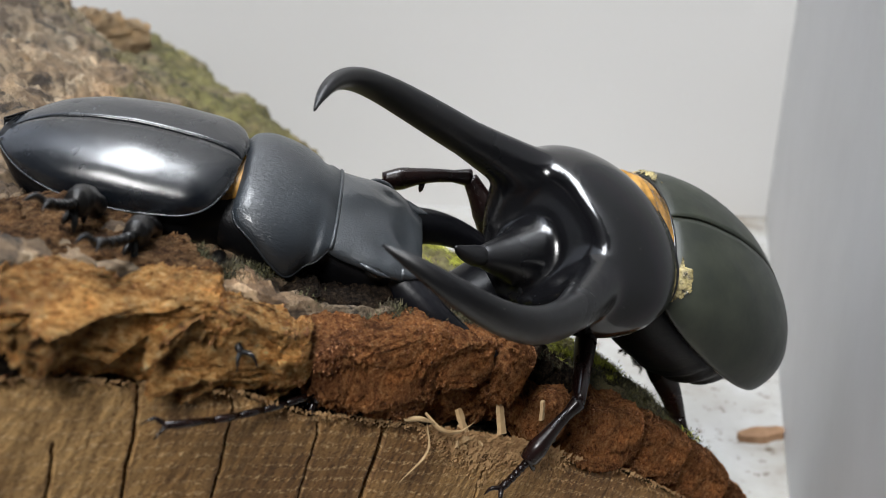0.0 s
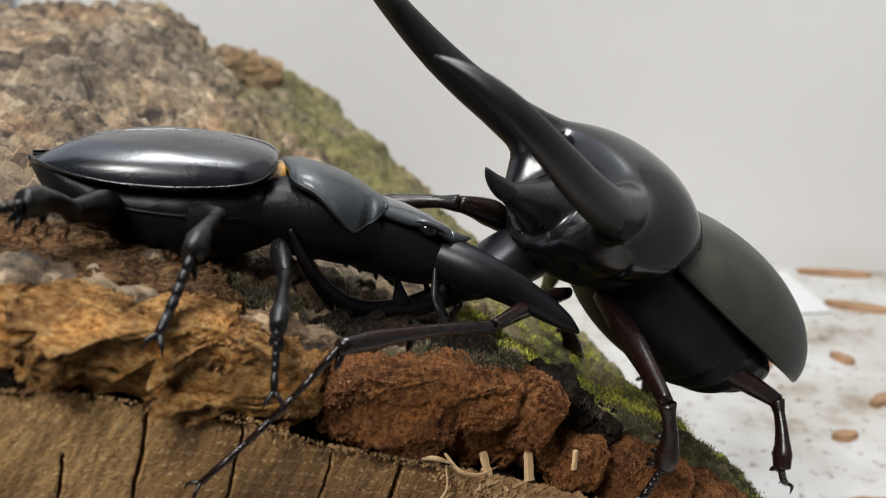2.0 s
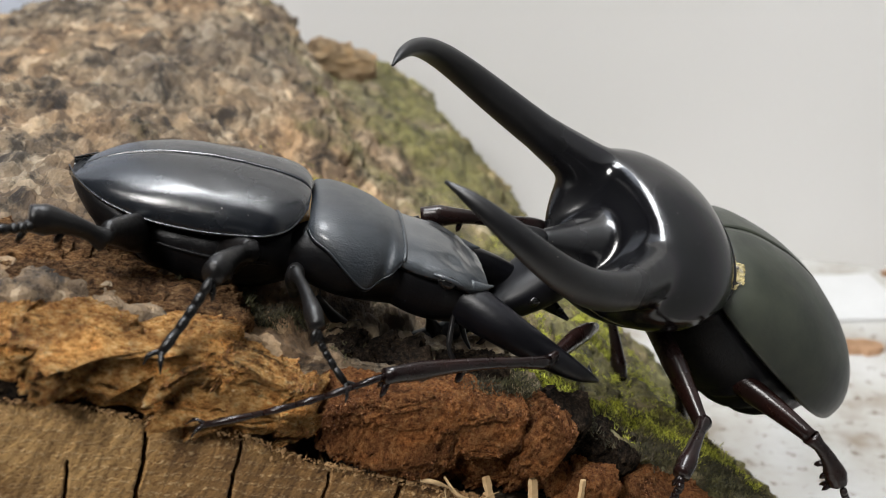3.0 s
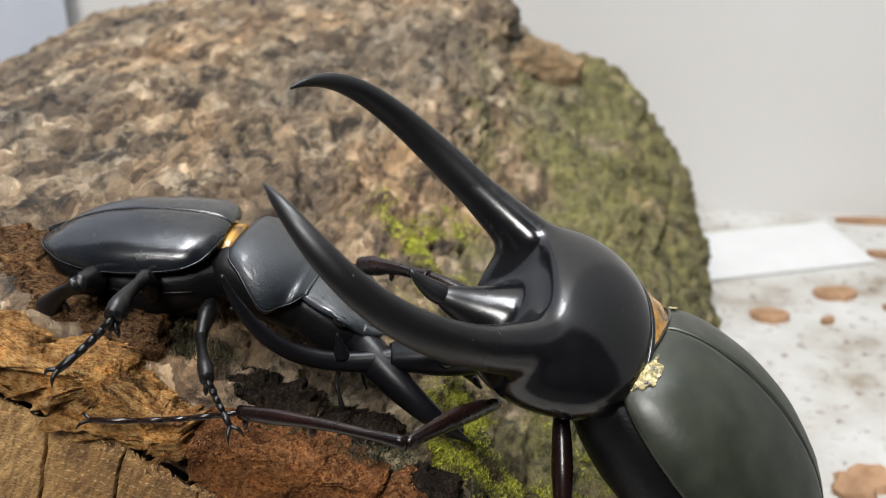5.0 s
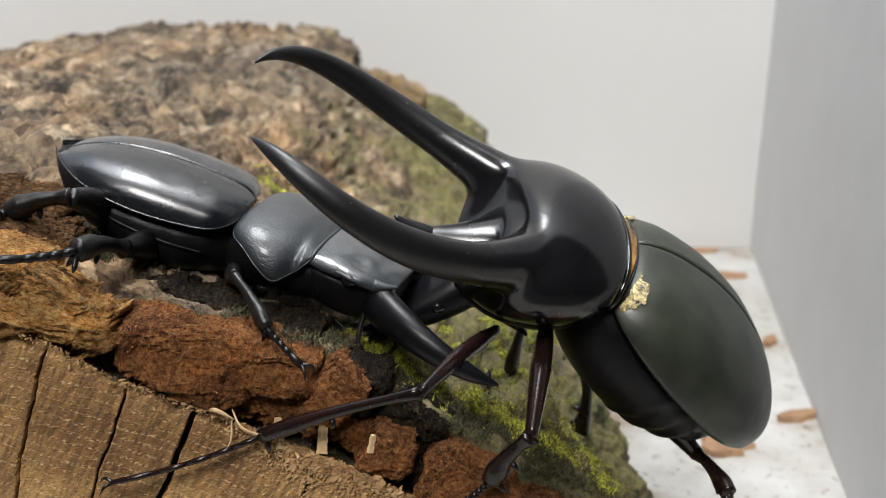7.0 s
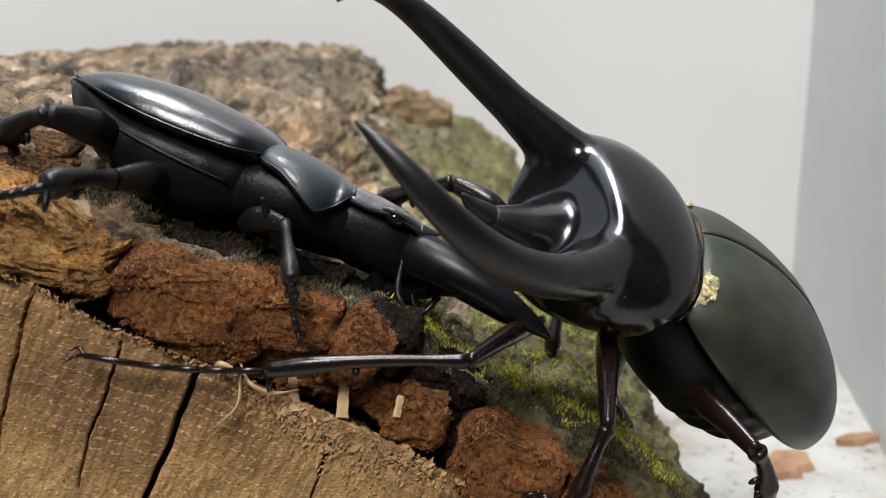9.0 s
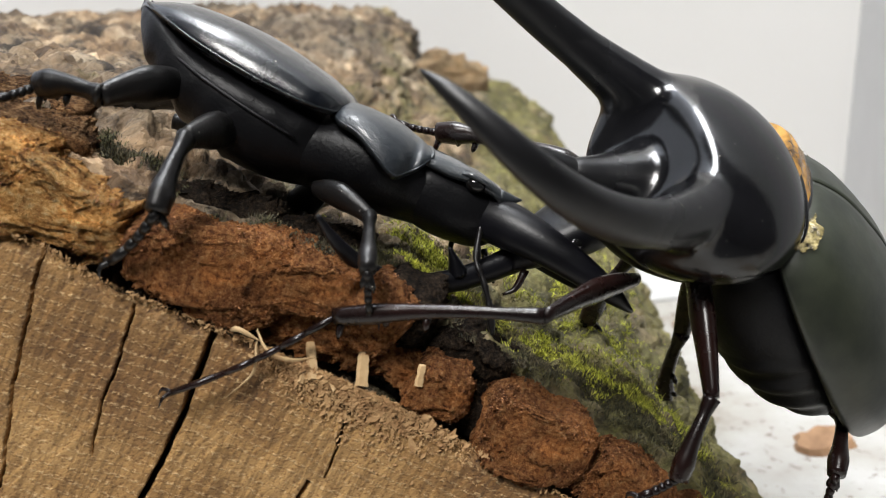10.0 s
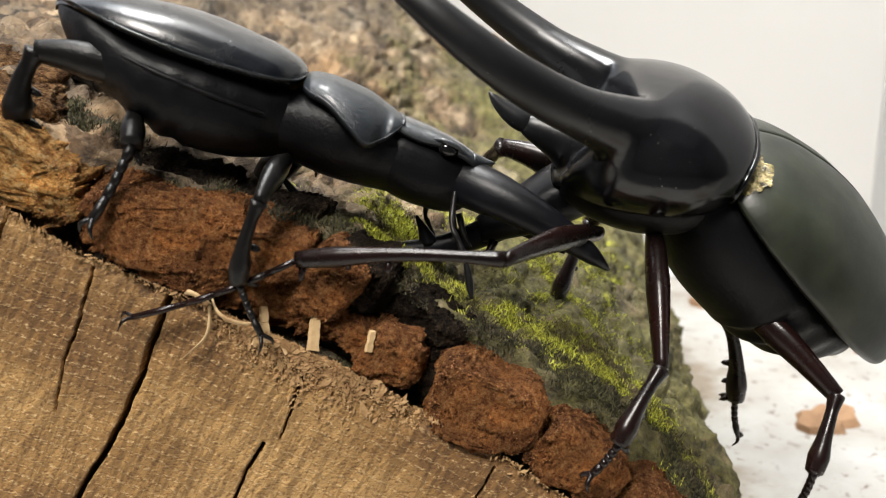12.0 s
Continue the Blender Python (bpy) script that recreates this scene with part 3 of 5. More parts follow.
for k, (x, y, z, sx, sz, lean) in enumerate([(-11.2, 16.6, -3.65, 1.2, 0.30, 3), (-9.3, 16.5, -3.92, 1.15, 0.26, -5), (-7.5, 16.5, -4.24, 1.0, 0.30, -12), (-5.95, 16.45, -4.66, 0.85, 0.30, -16), (-8.4, 17.7, -3.92, 1.2, 0.22, -8), (-6.4, 17.7, -4.36, 0.9, 0.22, -12)]):
    part("bark_block", lumpy(80 + 4.1 * k, sx, 0.62, sz, 0.6, 0.10), BROWN_BARK, log, m=Matrix.Translation(Vector((x, y, z + 14)) * 0.01) @ pose(0, 0, 0, 0, -lean, 0))
for k, (x, y, z, sx, sz, lean) in enumerate([(-1.85, 15.72, -7.25, 0.75, 0.40, -22), (-0.9, 15.75, -7.72, 0.50, 0.36, -35)]):
    part("bark_block", lumpy(120 + 6.1 * k, sx, 0.45, sz, 0.5, 0.10), RED_BARK, log, m=Matrix.Translation(Vector((x, y, z + 14)) * 0.01) @ pose(0, 0, 0, 0, -lean, 0))
part("dark_cambium", tube([(x, 15.75, edge_z(x) + 0.42) for x in np.linspace(-13, 5.2, 90)], [0.42], 12, 0.8, 0.16), DARK_BARK, log, "black crumbly layer between wood and bark", m=pose(0, 0, 0.14))


def splinter_shape(length, width, thick, seed):
    rnd = random.Random(seed)
    rings = []
    for s in np.linspace(0, 1, 8):
        w = width * (1 - 0.25 * s) * (1 + 0.15 * rnd.uniform(-1, 1))
        bend = 0.06 * length * s * s
        rings.append([(-w / 2, bend, s * length), (-w / 6, bend - thick / 2, s * length + rnd.uniform(-0.03, 0.03)), (w / 2, bend, s * length), (w / 6, bend + thick / 2, s * length)])
    return skin(rings)


for k, (x, z, length, width, lean, tip) in enumerate([(-1.38, -7.85, 0.52, 0.17, 4, -14), (-2.02, -7.75, 0.50, 0.15, -6, -18), (-2.2, -7.8, 0.32, 0.08, 22, -20), (-0.62, -7.85, 0.30, 0.12, 12, -10), (-1.75, -7.9, 0.25, 0.06, -30, -25)]):
    part("splinter", splinter_shape(length, width, 0.06, k), SPLINTER, log, "pale torn splinter of sapwood", smooth=False, m=Matrix.Translation(Vector((x, 14.93, z + 14)) * 0.01) @ pose(0, 0, 0, tip, lean, 0))
for line in ([(-2.75, 14.95, -7.05), (-2.6, 14.78, -7.28), (-2.3, 14.75, -7.4), (-1.95, 14.85, -7.4)], [(-3.1, 14.95, -7.05), (-2.95, 14.8, -7.0), (-2.7, 14.8, -7.15)], [(-2.75, 14.9, -7.2), (-2.8, 14.82, -7.6), (-3.2, 14.9, -8.0)]):
    part("wood_shaving", tube(spline(line, 24), [0.025, 0.045, 0.04, 0.01], 6, 0.35), SPLINTER, log, "curled pale wood shaving", m=pose(0, 0, 0.14))


def crumbs_shape():
    rnd = random.Random(5)
    verts, faces = [], []
    for _ in range(8000):
        x = rnd.gauss(-1.55, 0.62) if rnd.random() < 0.80 else rnd.uniform(-8.5, 3)
        spread = 0.17 if -2.8 < x < 0.2 else 0.035
        z = edge_z(x) + 0.08 - rnd.expovariate(1 / spread)
        y = 15.0 - rnd.uniform(0, 0.05) if z < edge_z(x) else 14.96 + rnd.uniform(-0.03, 0.08)
        size, turn = rnd.uniform(0.005, 0.018) * (2.0 if rnd.random() < 0.10 and -2.4 < x < 0.4 else 1), rnd.uniform(0, 3.14)
        long = rnd.uniform(0.8, 2.6) * (2.0 if rnd.random() < 0.08 else 1)
        c, s = math.cos(turn) * size * long, math.sin(turn) * size * long
        k = len(verts)
        verts += [(x - c, y, z - s), (x + s * 0.35, y - size * 0.6, z - c * 0.35), (x + c, y - size * 0.2, z + s), (x - s * 0.35, y + size * 0.3, z + c * 0.35)]
        faces += [(k, k + 1, k + 2), (k, k + 2, k + 3), (k, k + 3, k + 1), (k + 1, k + 3, k + 2)]
    return verts, faces


part("sawdust", crumbs_shape(), CRUMB, log, "pale fibrous crumbs along the rim", smooth=False, m=pose(0, 0, 0.14))["kind"] = "stuff"


def blade(verts, faces, p, height, width, rnd, lean=0.6):
    k = len(verts)
    a = rnd.uniform(0, 6.28)
    dx, dy = math.cos(a), math.sin(a)
    ex, ey = rnd.gauss(0, lean) * height, rnd.gauss(0, lean) * height
    x, y, z = p
    verts += [(x - dx * width, y - dy * width, z), (x + dx * width, y + dy * width, z), (x + ex * 0.45 + dx * width * 0.8, y + ey * 0.45 + dy * width * 0.8, z + height * 0.6), (x + ex, y + ey, z + height)]
    faces += [(k, k + 1, k + 2), (k, k + 2, k + 3)]


def bark_z(x, y):
    """Level of the bark under a place of the plan."""
    lo, hi = 0.0, 1.0
    for _ in range(18):
        mid = (lo + hi) / 2
        if log_point(mid, y)[0] < x:
            lo = mid
        else:
            hi = mid
    px, pz = log_point(lo, y)
    return pz + bark_lift(px, y, pz) * min(1, 0.35 + (y - 15.7) * 0.5)


def moss_shape(seed, count, patches, height, width, bare=0.02):
    rnd = random.Random(seed)
    verts, faces = [], []
    while count > 0:
        cx, cy, rx, ry = rnd.choice(patches)
        tx, ty = rnd.gauss(cx, rx * 0.5), rnd.gauss(cy, ry * 0.5)
        ty = max(ty, 15.5)
        if noise.noise((tx * 1.1, ty * 0.9, seed)) + 0.5 * noise.noise((tx * 3.1, ty * 3.1, seed)) < bare:
            continue
        z = bark_z(tx, max(ty, 15.76))
        for _ in range(26):
            blade(verts, faces, (tx + rnd.gauss(0, 0.075), ty + rnd.gauss(0, 0.075), z - 0.04 + rnd.uniform(-0.06, 0.05)), height * rnd.uniform(0.5, 1.5), width, rnd)
        count -= 26
    return verts, faces


part("moss", moss_shape(2, 150000, [(0.2, 16.9, 0.8, 0.6), (1.2, 17.1, 1.0, 0.8), (2.3, 17.0, 1.0, 0.8), (3.4, 17.2, 1.0, 1.2), (3.9, 16.4, 0.6, 0.5), (-1.9, 24.2, 1.2, 1.6), (-1.5, 23.0, 1.2, 1.4), (1.5, 20.0, 1.6, 2.0), (2.4, 23.0, 1.6, 2.6), (-0.5, 17.9, 0.9, 1.0), (-0.9, 16.6, 0.5, 0.4)], 0.052, 0.0085), MOSS, log, "bright green moss cushions", smooth=False, m=pose(0, 0, 0.14))["kind"] = "stuff"
part("dark_moss", moss_shape(7, 60000, [(-2.7, 16.1, 1.0, 0.5), (-1.8, 16.1, 0.8, 0.5), (0.3, 16.1, 0.8, 0.5), (1.3, 16.3, 1.0, 0.5), (2.3, 16.2, 1.0, 0.5), (3.2, 16.2, 0.9, 0.5), (4.2, 16.4, 0.8, 0.6), (-5.2, 16.8, 0.9, 0.3)], 0.055, 0.010, -0.2), DARK_MOSS, log, "dark dry moss and frass", smooth=False, m=pose(0, 0, 0.14))["kind"] = "stuff"
part("broken_stub", lumpy(61.0, 1.15, 0.7, 0.55, 0.5, 0.12), STUB, log, "pale broken knot of wood at the log's far end", m=Matrix.Translation(Vector((0.15, 36.6, 8.25)) * 0.01) @ pose(0, 0, 0, 0, 20, 0))
for ob in log.children:
    if ob.matrix_basis == Matrix.Identity(4):
        ob.matrix_basis = pose(0, 0, 0.14)

# ---- loose bits on the table ----
def chip_shape(length, width, thick, seed):
    rnd = random.Random(seed)
    rings = []
    for s in np.linspace(-1, 1, 9):
        w = width * (1 - 0.7 * abs(s) ** 2.5) * (1 + 0.2 * rnd.uniform(-1, 1))
        rings.append([(s * length / 2, -w / 2, 0), (s * length / 2, w / 2, 0), (s * length / 2, w / 2.6, thick), (s * length / 2, -w / 2.6, thick)])
    return skin(rings)


for k, (x, y, length, width, turn) in enumerate([(13.2, 43.3, 2.6, 0.5, 3), (13.6, 40.2, 2.2, 0.55, -8), (13.2, 33.3, 0.9, 0.45, 50), (12.0, 27.7, 1.3, 0.6, 15), (12.5, 35.9, 0.8, 0.4, -40), (11.9, 31.0, 0.7, 0.4, 20), (10.7, 36.9, 1.5, 1.0, 10), (8.2, 35.0, 1.3, 1.0, 0), (10.1, 34.9, 0.5, 0.35, 30), (9.4, 26.2, 1.9, 1.3, 40)]):
    ob = tagged(part("wood_chip", chip_shape(length, width, 0.18, k), CHIP, smooth=False), "small flat brown wood chip on the table", "wood chip", "chips on the table")
    ob.matrix_basis = Matrix.Translation(W(x, y, -14)) @ pose(0, 0, 0, 0, 0, turn)
card = tagged(part("card", box_shape(-4.4, -1.7, 0, 3.4, 1.9, 0.12), CARD, smooth=False), "small white card lying on the table", "card")
card.matrix_basis = Matrix.Translation(W(8.9, 40.0, -14)) @ pose(0, 0, 0, 0, 0, 20)

# ---- the beetles ----
def shell_shape(sections, side, steps=44, across=22, power=2.4, thick=0.05, dent=None):
    """Half of a domed wing case: x, half width, crown, margin; from the seam to the edge, with a thickness."""
    top, low = [], []
    for x, hw, crown, margin in spline(sections, steps):
        a, b = [], []
        for v in np.linspace(0.012, 1, across):
            y = side * max(hw, 0.02) * math.sin(v * math.pi / 2) ** 0.95
            z = margin + (crown - margin) * max(0, 1 - (math.sin(v * math.pi / 2)) ** power) ** (1 / power)
            if v > 0.93:
                z += 0.03 * (v - 0.93) / 0.07
            if dent:
                z += dent(x, y)
            a.append((x, y, z))
            b.append((x, y * 0.97, z - thick))
        top.append(a)
        low.append(b[::-1])
    rings = [a + b for a, b in zip(top, low)]
    v, f = skin(rings)
    return (v, f) if side > 0 else (v, [face[::-1] for face in f])


def crinkled_patch(sections, side, power=2.1, n=52):
    """A ragged flake of skin lying on the shoulder of a wing case."""
    line = spline(sections, 60)
    verts, faces, keep = [], [], []
    for i in range(n):
        for k in range(n):
            x, hw, crown, margin = (np.interp(0.2 + 13.0 * i / (n - 1), range(60), line[:, j]) for j in range(4))
            v = 0.38 + 0.54 * k / (n - 1)
            s = math.sin(v * math.pi / 2)
            lift = 0.020 + 0.055 * abs(fractal(x, v * 2, 3.0, 4.5, 3))
            verts.append((x, side * hw * s**0.95 * (1 + 0.3 * lift), margin + (crown - margin) * max(0, 1 - s**power) ** (1 / power) + lift))
            keep.append(math.hypot((i / (n - 1) - 0.36) * 1.35, (k / (n - 1) - 0.50) * 0.85) + 0.30 * fractal(i * 3.5 / n, k * 3.5 / n, side, 1.0, 3) < 0.36)
    for i in range(n - 1):
        for k in range(n - 1):
            a = i * n + k
            if keep[a]:
                faces.append((a, a + 1, a + n + 1, a + n) if side < 0 else (a, a + n, a + n + 1, a + 1))
    return verts, faces


def shield_shape(sections, steps=34, across=44, thick=0.06, power=2.3, dent=None):
    """A one-piece domed back plate; sections: x, half width, crown, edge level."""
    rings = []
    for x, hw, crown, edge in spline(sections, steps):
        a, b = [], []
        for v in np.linspace(-1, 1, across):
            s = math.sin(v * math.pi / 2)
            y, z = hw * s, edge + (crown - edge) * max(0, 1 - abs(s) ** power) ** (1 / power)
            if dent:
                z += dent(x, y)
            a.append((x, y, z))
            b.append((x, y * 0.965, z - thick))
        rings.append(a + b[::-1])
    return skin(rings)


def segment_shape(length, radii, flat=0.75, bend=0.0):
    line = [(s * length, 0, bend * math.sin(math.pi * s)) for s in np.linspace(0, 1, 22)]
    return tube(line, radii, 12, flat)


def spur_shape(at, side, size, radius):
    return tube([(at, 0, -0.3 * radius), (at + 0.25 * size, side * 0.3 * size, -0.9 * size - 0.3 * radius), (at + 0.35 * size, side * 0.38 * size, -1.25 * size - 0.3 * radius)], [0.055, 0.045, 0.012], 6)


def tarsus_shape(length, radius):
    """Five bead-like joints and a pair of claws, sagging a little."""
    shapes, x = [], 0.0

    def sag(x):
        return -0.04 * length * math.sin(math.pi * min(x / length, 1))

    for share in (0.17, 0.15, 0.15, 0.16, 0.29):
        n = share * length
        shapes.append(tube([(x, 0, sag(x)), (x + n * 0.5, 0, sag(x + n * 0.5)), (x + n * 1.04, 0, sag(x + n * 1.04))], [radius * 0.72, radius * 0.8, radius * 1.05, radius * 0.78], 8))
        x += n
    for side in (-1, 1):
        shapes.append(tube(spline([(x, 0, sag(x)), (x + 0.12, side * 0.09, sag(x) + 0.05), (x + 0.24, side * 0.13, sag(x) - 0.05)], 8), [radius * 0.6, radius * 0.5, radius * 0.1], 6))
    return merge(*shapes)


def legs_of(beetle, specs, mat, radius):
    """Femur, tibia and tarsus of each leg as parts of the beetle."""
    legs = {}
    stout = radius
    for name, (femur, tibia, tarsus) in specs.items():
        radius = stout * (0.82 if name == "front_near" else 1.08)
        legs[name] = (
            part("femur", segment_shape(femur, [radius * 0.9, radius * 1.45, radius * 1.65, radius * 1.3, radius * 0.95], 0.7, 0.09), mat, beetle),
            part("tibia", segment_shape(tibia, [radius * 1.05, radius * 0.72, radius * 0.80, radius * 0.95, radius * 1.3, radius * 1.1], 0.8, 0.08), mat, beetle),
            part("tarsus", tarsus_shape(tarsus, radius * 0.47), mat, beetle),
        )
        for at, side, size in ((0.55, 1, 0.13), (0.75, -1, 0.13), (0.97, 1, 0.22), (0.97, -1, 0.18)):
            part("spur", spur_shape(at * tibia, side, size, radius), mat, legs[name][1])
    return legs


def build_stag():
    b = tagged(thing("stag_beetle"), "satin black stag beetle fighting on the rim of the log", "beetle")
    plate = [(0.10, 0.84, 0.40, 0.24), (0.20, 1.02, 0.52, 0.18), (0.45, 1.18, 0.57, 0.12), (0.80, 1.30, 0.57, -0.08), (1.08, 1.28, 0.54, -0.22), (1.28, 1.08, 0.48, -0.10), (1.40, 1.06, 0.44, 0.02), (1.54, 0.90, 0.37, 0.20)]
    shield = part("pronotum", shield_shape(plate), STAG_SHIELD, b, "wrinkled slate-black back plate with lobed edges")
    for side in (-1, 1):
        part("pronotum_rim", tube([(x, side * hw, edge + 0.005) for x, hw, _, edge in spline(plate, 40)], [0.010, 0.013, 0.014, 0.010], 8), STAG_SHIELD, shield)
    part("front_rim", tube([(1.54, 0.90 * math.sin(v), 0.20 + 0.17 * max(0, 1 - abs(math.sin(v)) ** 2.3) ** (1 / 2.3)) for v in np.linspace(-1.57, 1.57, 40)], [0.03], 8), STAG_SHIELD, shield)
    part("prothorax", loft([(-0.15, 0.78, -0.20, 0.36, 0.56), (0.2, 0.92, -0.14, 0.46, 0.62), (0.8, 1.05, -0.15, 0.52, 0.66), (1.3, 0.94, -0.15, 0.42, 0.64), (1.75, 0.84, -0.14, 0.30, 0.60)]), STAG_BLACK, b, "dull black underside of the thorax")
    head = part("head", loft([(1.38, 0.78, -0.10, 0.30, 0.50), (1.6, 0.88, -0.10, 0.30, 0.60), (2.0, 0.92, -0.12, 0.28, 0.66), (2.35, 0.90, -0.14, 0.26, 0.64), (2.65, 0.80, -0.16, 0.22, 0.58), (2.84, 0.62, -0.18, 0.16, 0.46), (2.92, 0.42, -0.18, 0.08, 0.28)], power=0.72), STAG_BLACK, b, "broad black head under a top painted paler as lit")
    crown = [(1.36, 0.84, 0.33, 0.16), (1.55, 0.92, 0.37, 0.13), (1.85, 0.96, 0.37, 0.11), (2.15, 1.00, 0.35, 0.13), (2.42, 1.00, 0.31, 0.10), (2.66, 0.90, 0.24, 0.05), (2.84, 0.78, 0.16, 0.03), (2.95, 0.70, 0.10, 0.02)]

    def worn(x, y):
        return 0.012 * fractal(x, y, 5.0, 2.5, 3) - 0.05 * math.exp(-((x - 2.62) / 0.20) ** 2 - (y / 0.42) ** 2) - 0.04 * math.exp(-((x - 2.3) / 0.16) ** 2 - ((abs(y) - 0.62) / 0.14) ** 2)

    # upper side of the head as its own plate, coloured as if lit
    part("head_plate", shield_shape(crown, power=2.6, dent=worn), STAG_HEAD, head, "satin top of the head, painted slate-grey as lit")
    for side in (-1, 1):
        part("eye", ball((2.24, side * 0.95, 0.10), (0.15, 0.11, 0.11)), EYE, head, "glossy black eye")
        part("eye_ridge", tube(spline([(1.98, side * 0.95, 0.16), (2.12, side * 1.03, 0.19), (2.32, side * 1.05, 0.17), (2.46, side * 1.00, 0.12)], 14), [0.015, 0.035, 0.035, 0.015], 8), STAG_HEAD, head)
        part("head_spine", tube(spline([(2.62, side * 0.80, 0.08), (2.82, side * 0.76, 0.10), (2.99, side * 0.70, 0.15)], 10), [0.11, 0.075, 0.012], 8), STAG_HEAD, head)
        jaw = bezier((2.60, side * 0.58, -0.24), (3.45, side * 1.32, -0.26), (4.36, side * 1.40, -0.54), (5.02, side * 1.0, -0.74), 34)
        part("mandible", merge(tube(jaw, [0.36, 0.33, 0.28, 0.235, 0.19, 0.13, 0.03], 18, 0.78), tube([jaw[20], jaw[20] + np.array([0.10, -side * 0.33, -0.05])], [0.13, 0.03], 8), tube([jaw[30], jaw[30] + np.array([-0.02, -side * 0.16, 0.12])], [0.08, 0.015], 8)), HORN, head, "thick black curved mandible")
        feeler = spline([(2.55, side * 0.765, -0.35), (2.62, side * 0.99, -0.85), (2.78, side * 1.06, -1.05), (3.0, side * 1.1, -1.35), (3.22, side * 1.1, -1.75)], 26)
        part("antenna", tube(feeler, [0.045, 0.04, 0.05, 0.03, 0.045, 0.03, 0.05, 0.035, 0.055, 0.06, 0.03], 8), LEG_BLACK, head, "thin jointed black antenna")
        part("palp", tube(spline([(2.85, side * 0.225, -0.7), (3.0, side * 0.315, -0.95), (3.15, side * 0.36, -1.1)], 8), [0.05, 0.045, 0.02], 6), LEG_BLACK, head)
    rear = part("abdomen", loft([(0.25, 0.66, -0.38, 0.38, 0.56), (-0.15, 0.90, -0.4, 0.4, 0.72), (-0.7, 1.08, -0.42, 0.4, 0.84), (-1.4, 1.116, -0.42, 0.4, 0.84), (-2.1, 0.99, -0.38, 0.35, 0.672), (-2.75, 0.74, -0.20, 0.36, 0.48), (-3.08, 0.46, -0.06, 0.18, 0.30), (-3.26, 0.2, 0.02, 0.06, 0.12)], 60, 40, 0.85, lambda x, y, z: (x, y * (1 + 0.006 * math.sin(x * 15)), z - (0.03 * math.sin(x * 15) if z < -0.5 and x < -1.2 else 0))), STAG_BLACK, b, "black ridged underside of the abdomen")
    cases = [(0.12, 0.40, 0.26, 0.16), (0.05, 0.72, 0.33, 0.10), (-0.08, 0.98, 0.40, 0.02), (-0.32, 1.15, 0.46, -0.04), (-0.70, 1.20, 0.51, -0.08), (-1.30, 1.22, 0.55, -0.10), (-2.00, 1.14, 0.51, -0.08), (-2.60, 0.91, 0.38, -0.02), (-3.05, 0.54, 0.18, 0.06), (-3.31, 0.13, -0.02, 0.10)]
    for side in (-1, 1):
        part("elytron", shell_shape(cases, side, dent=lambda x, y: 0.012 * fractal(x, y, 0, 2.2, 3) - 0.02 * math.exp(-((x + 1.2) / 0.22) ** 2 - ((abs(y) - 0.75) / 0.16) ** 2)), STAG_SHELL, rear, "satin blue-black wing case")
        part("elytron_rim", tube([(x, side * (hw + 0.01), low + 0.035) for x, hw, _, low in spline(cases, 60)], [0.010, 0.014, 0.014, 0.014, 0.010], 8), STAG_SHELL, rear)
        part("side_plate", tube(spline([(-0.3, side * 1.04, -0.5), (-1.0, side * 1.12, -0.48), (-1.8, side * 1.06, -0.42), (-2.5, side * 0.828, -0.32)], 20), [0.02, 0.035, 0.035, 0.015], 8), STAG_BLACK, rear)
    part("neck_band", loft([(0.24, 0.50, -0.1, 0.24, 0.42), (0.08, 0.54, -0.1, 0.26, 0.48), (-0.1, 0.60, -0.1, 0.26, 0.48)], 8, 30), MEMBRANE, rear, "dark ochre joint between thorax and wing cases")
    return b, rear, legs_of(b, STAG_LEGS, LEG_BLACK, 0.152)


def horn_line(side):
    return np.vstack([[(-0.85, side * 0.50, -0.05), (-0.50, side * 0.70, 0.10), (-0.14, side * 0.92, 0.29)], bezier((0.21, side * 1.13, 0.49), (2.61, side * 2.71, 1.20), (3.70, side * 2.20, 2.56), (4.48, side * 1.15, 2.42), 46)])


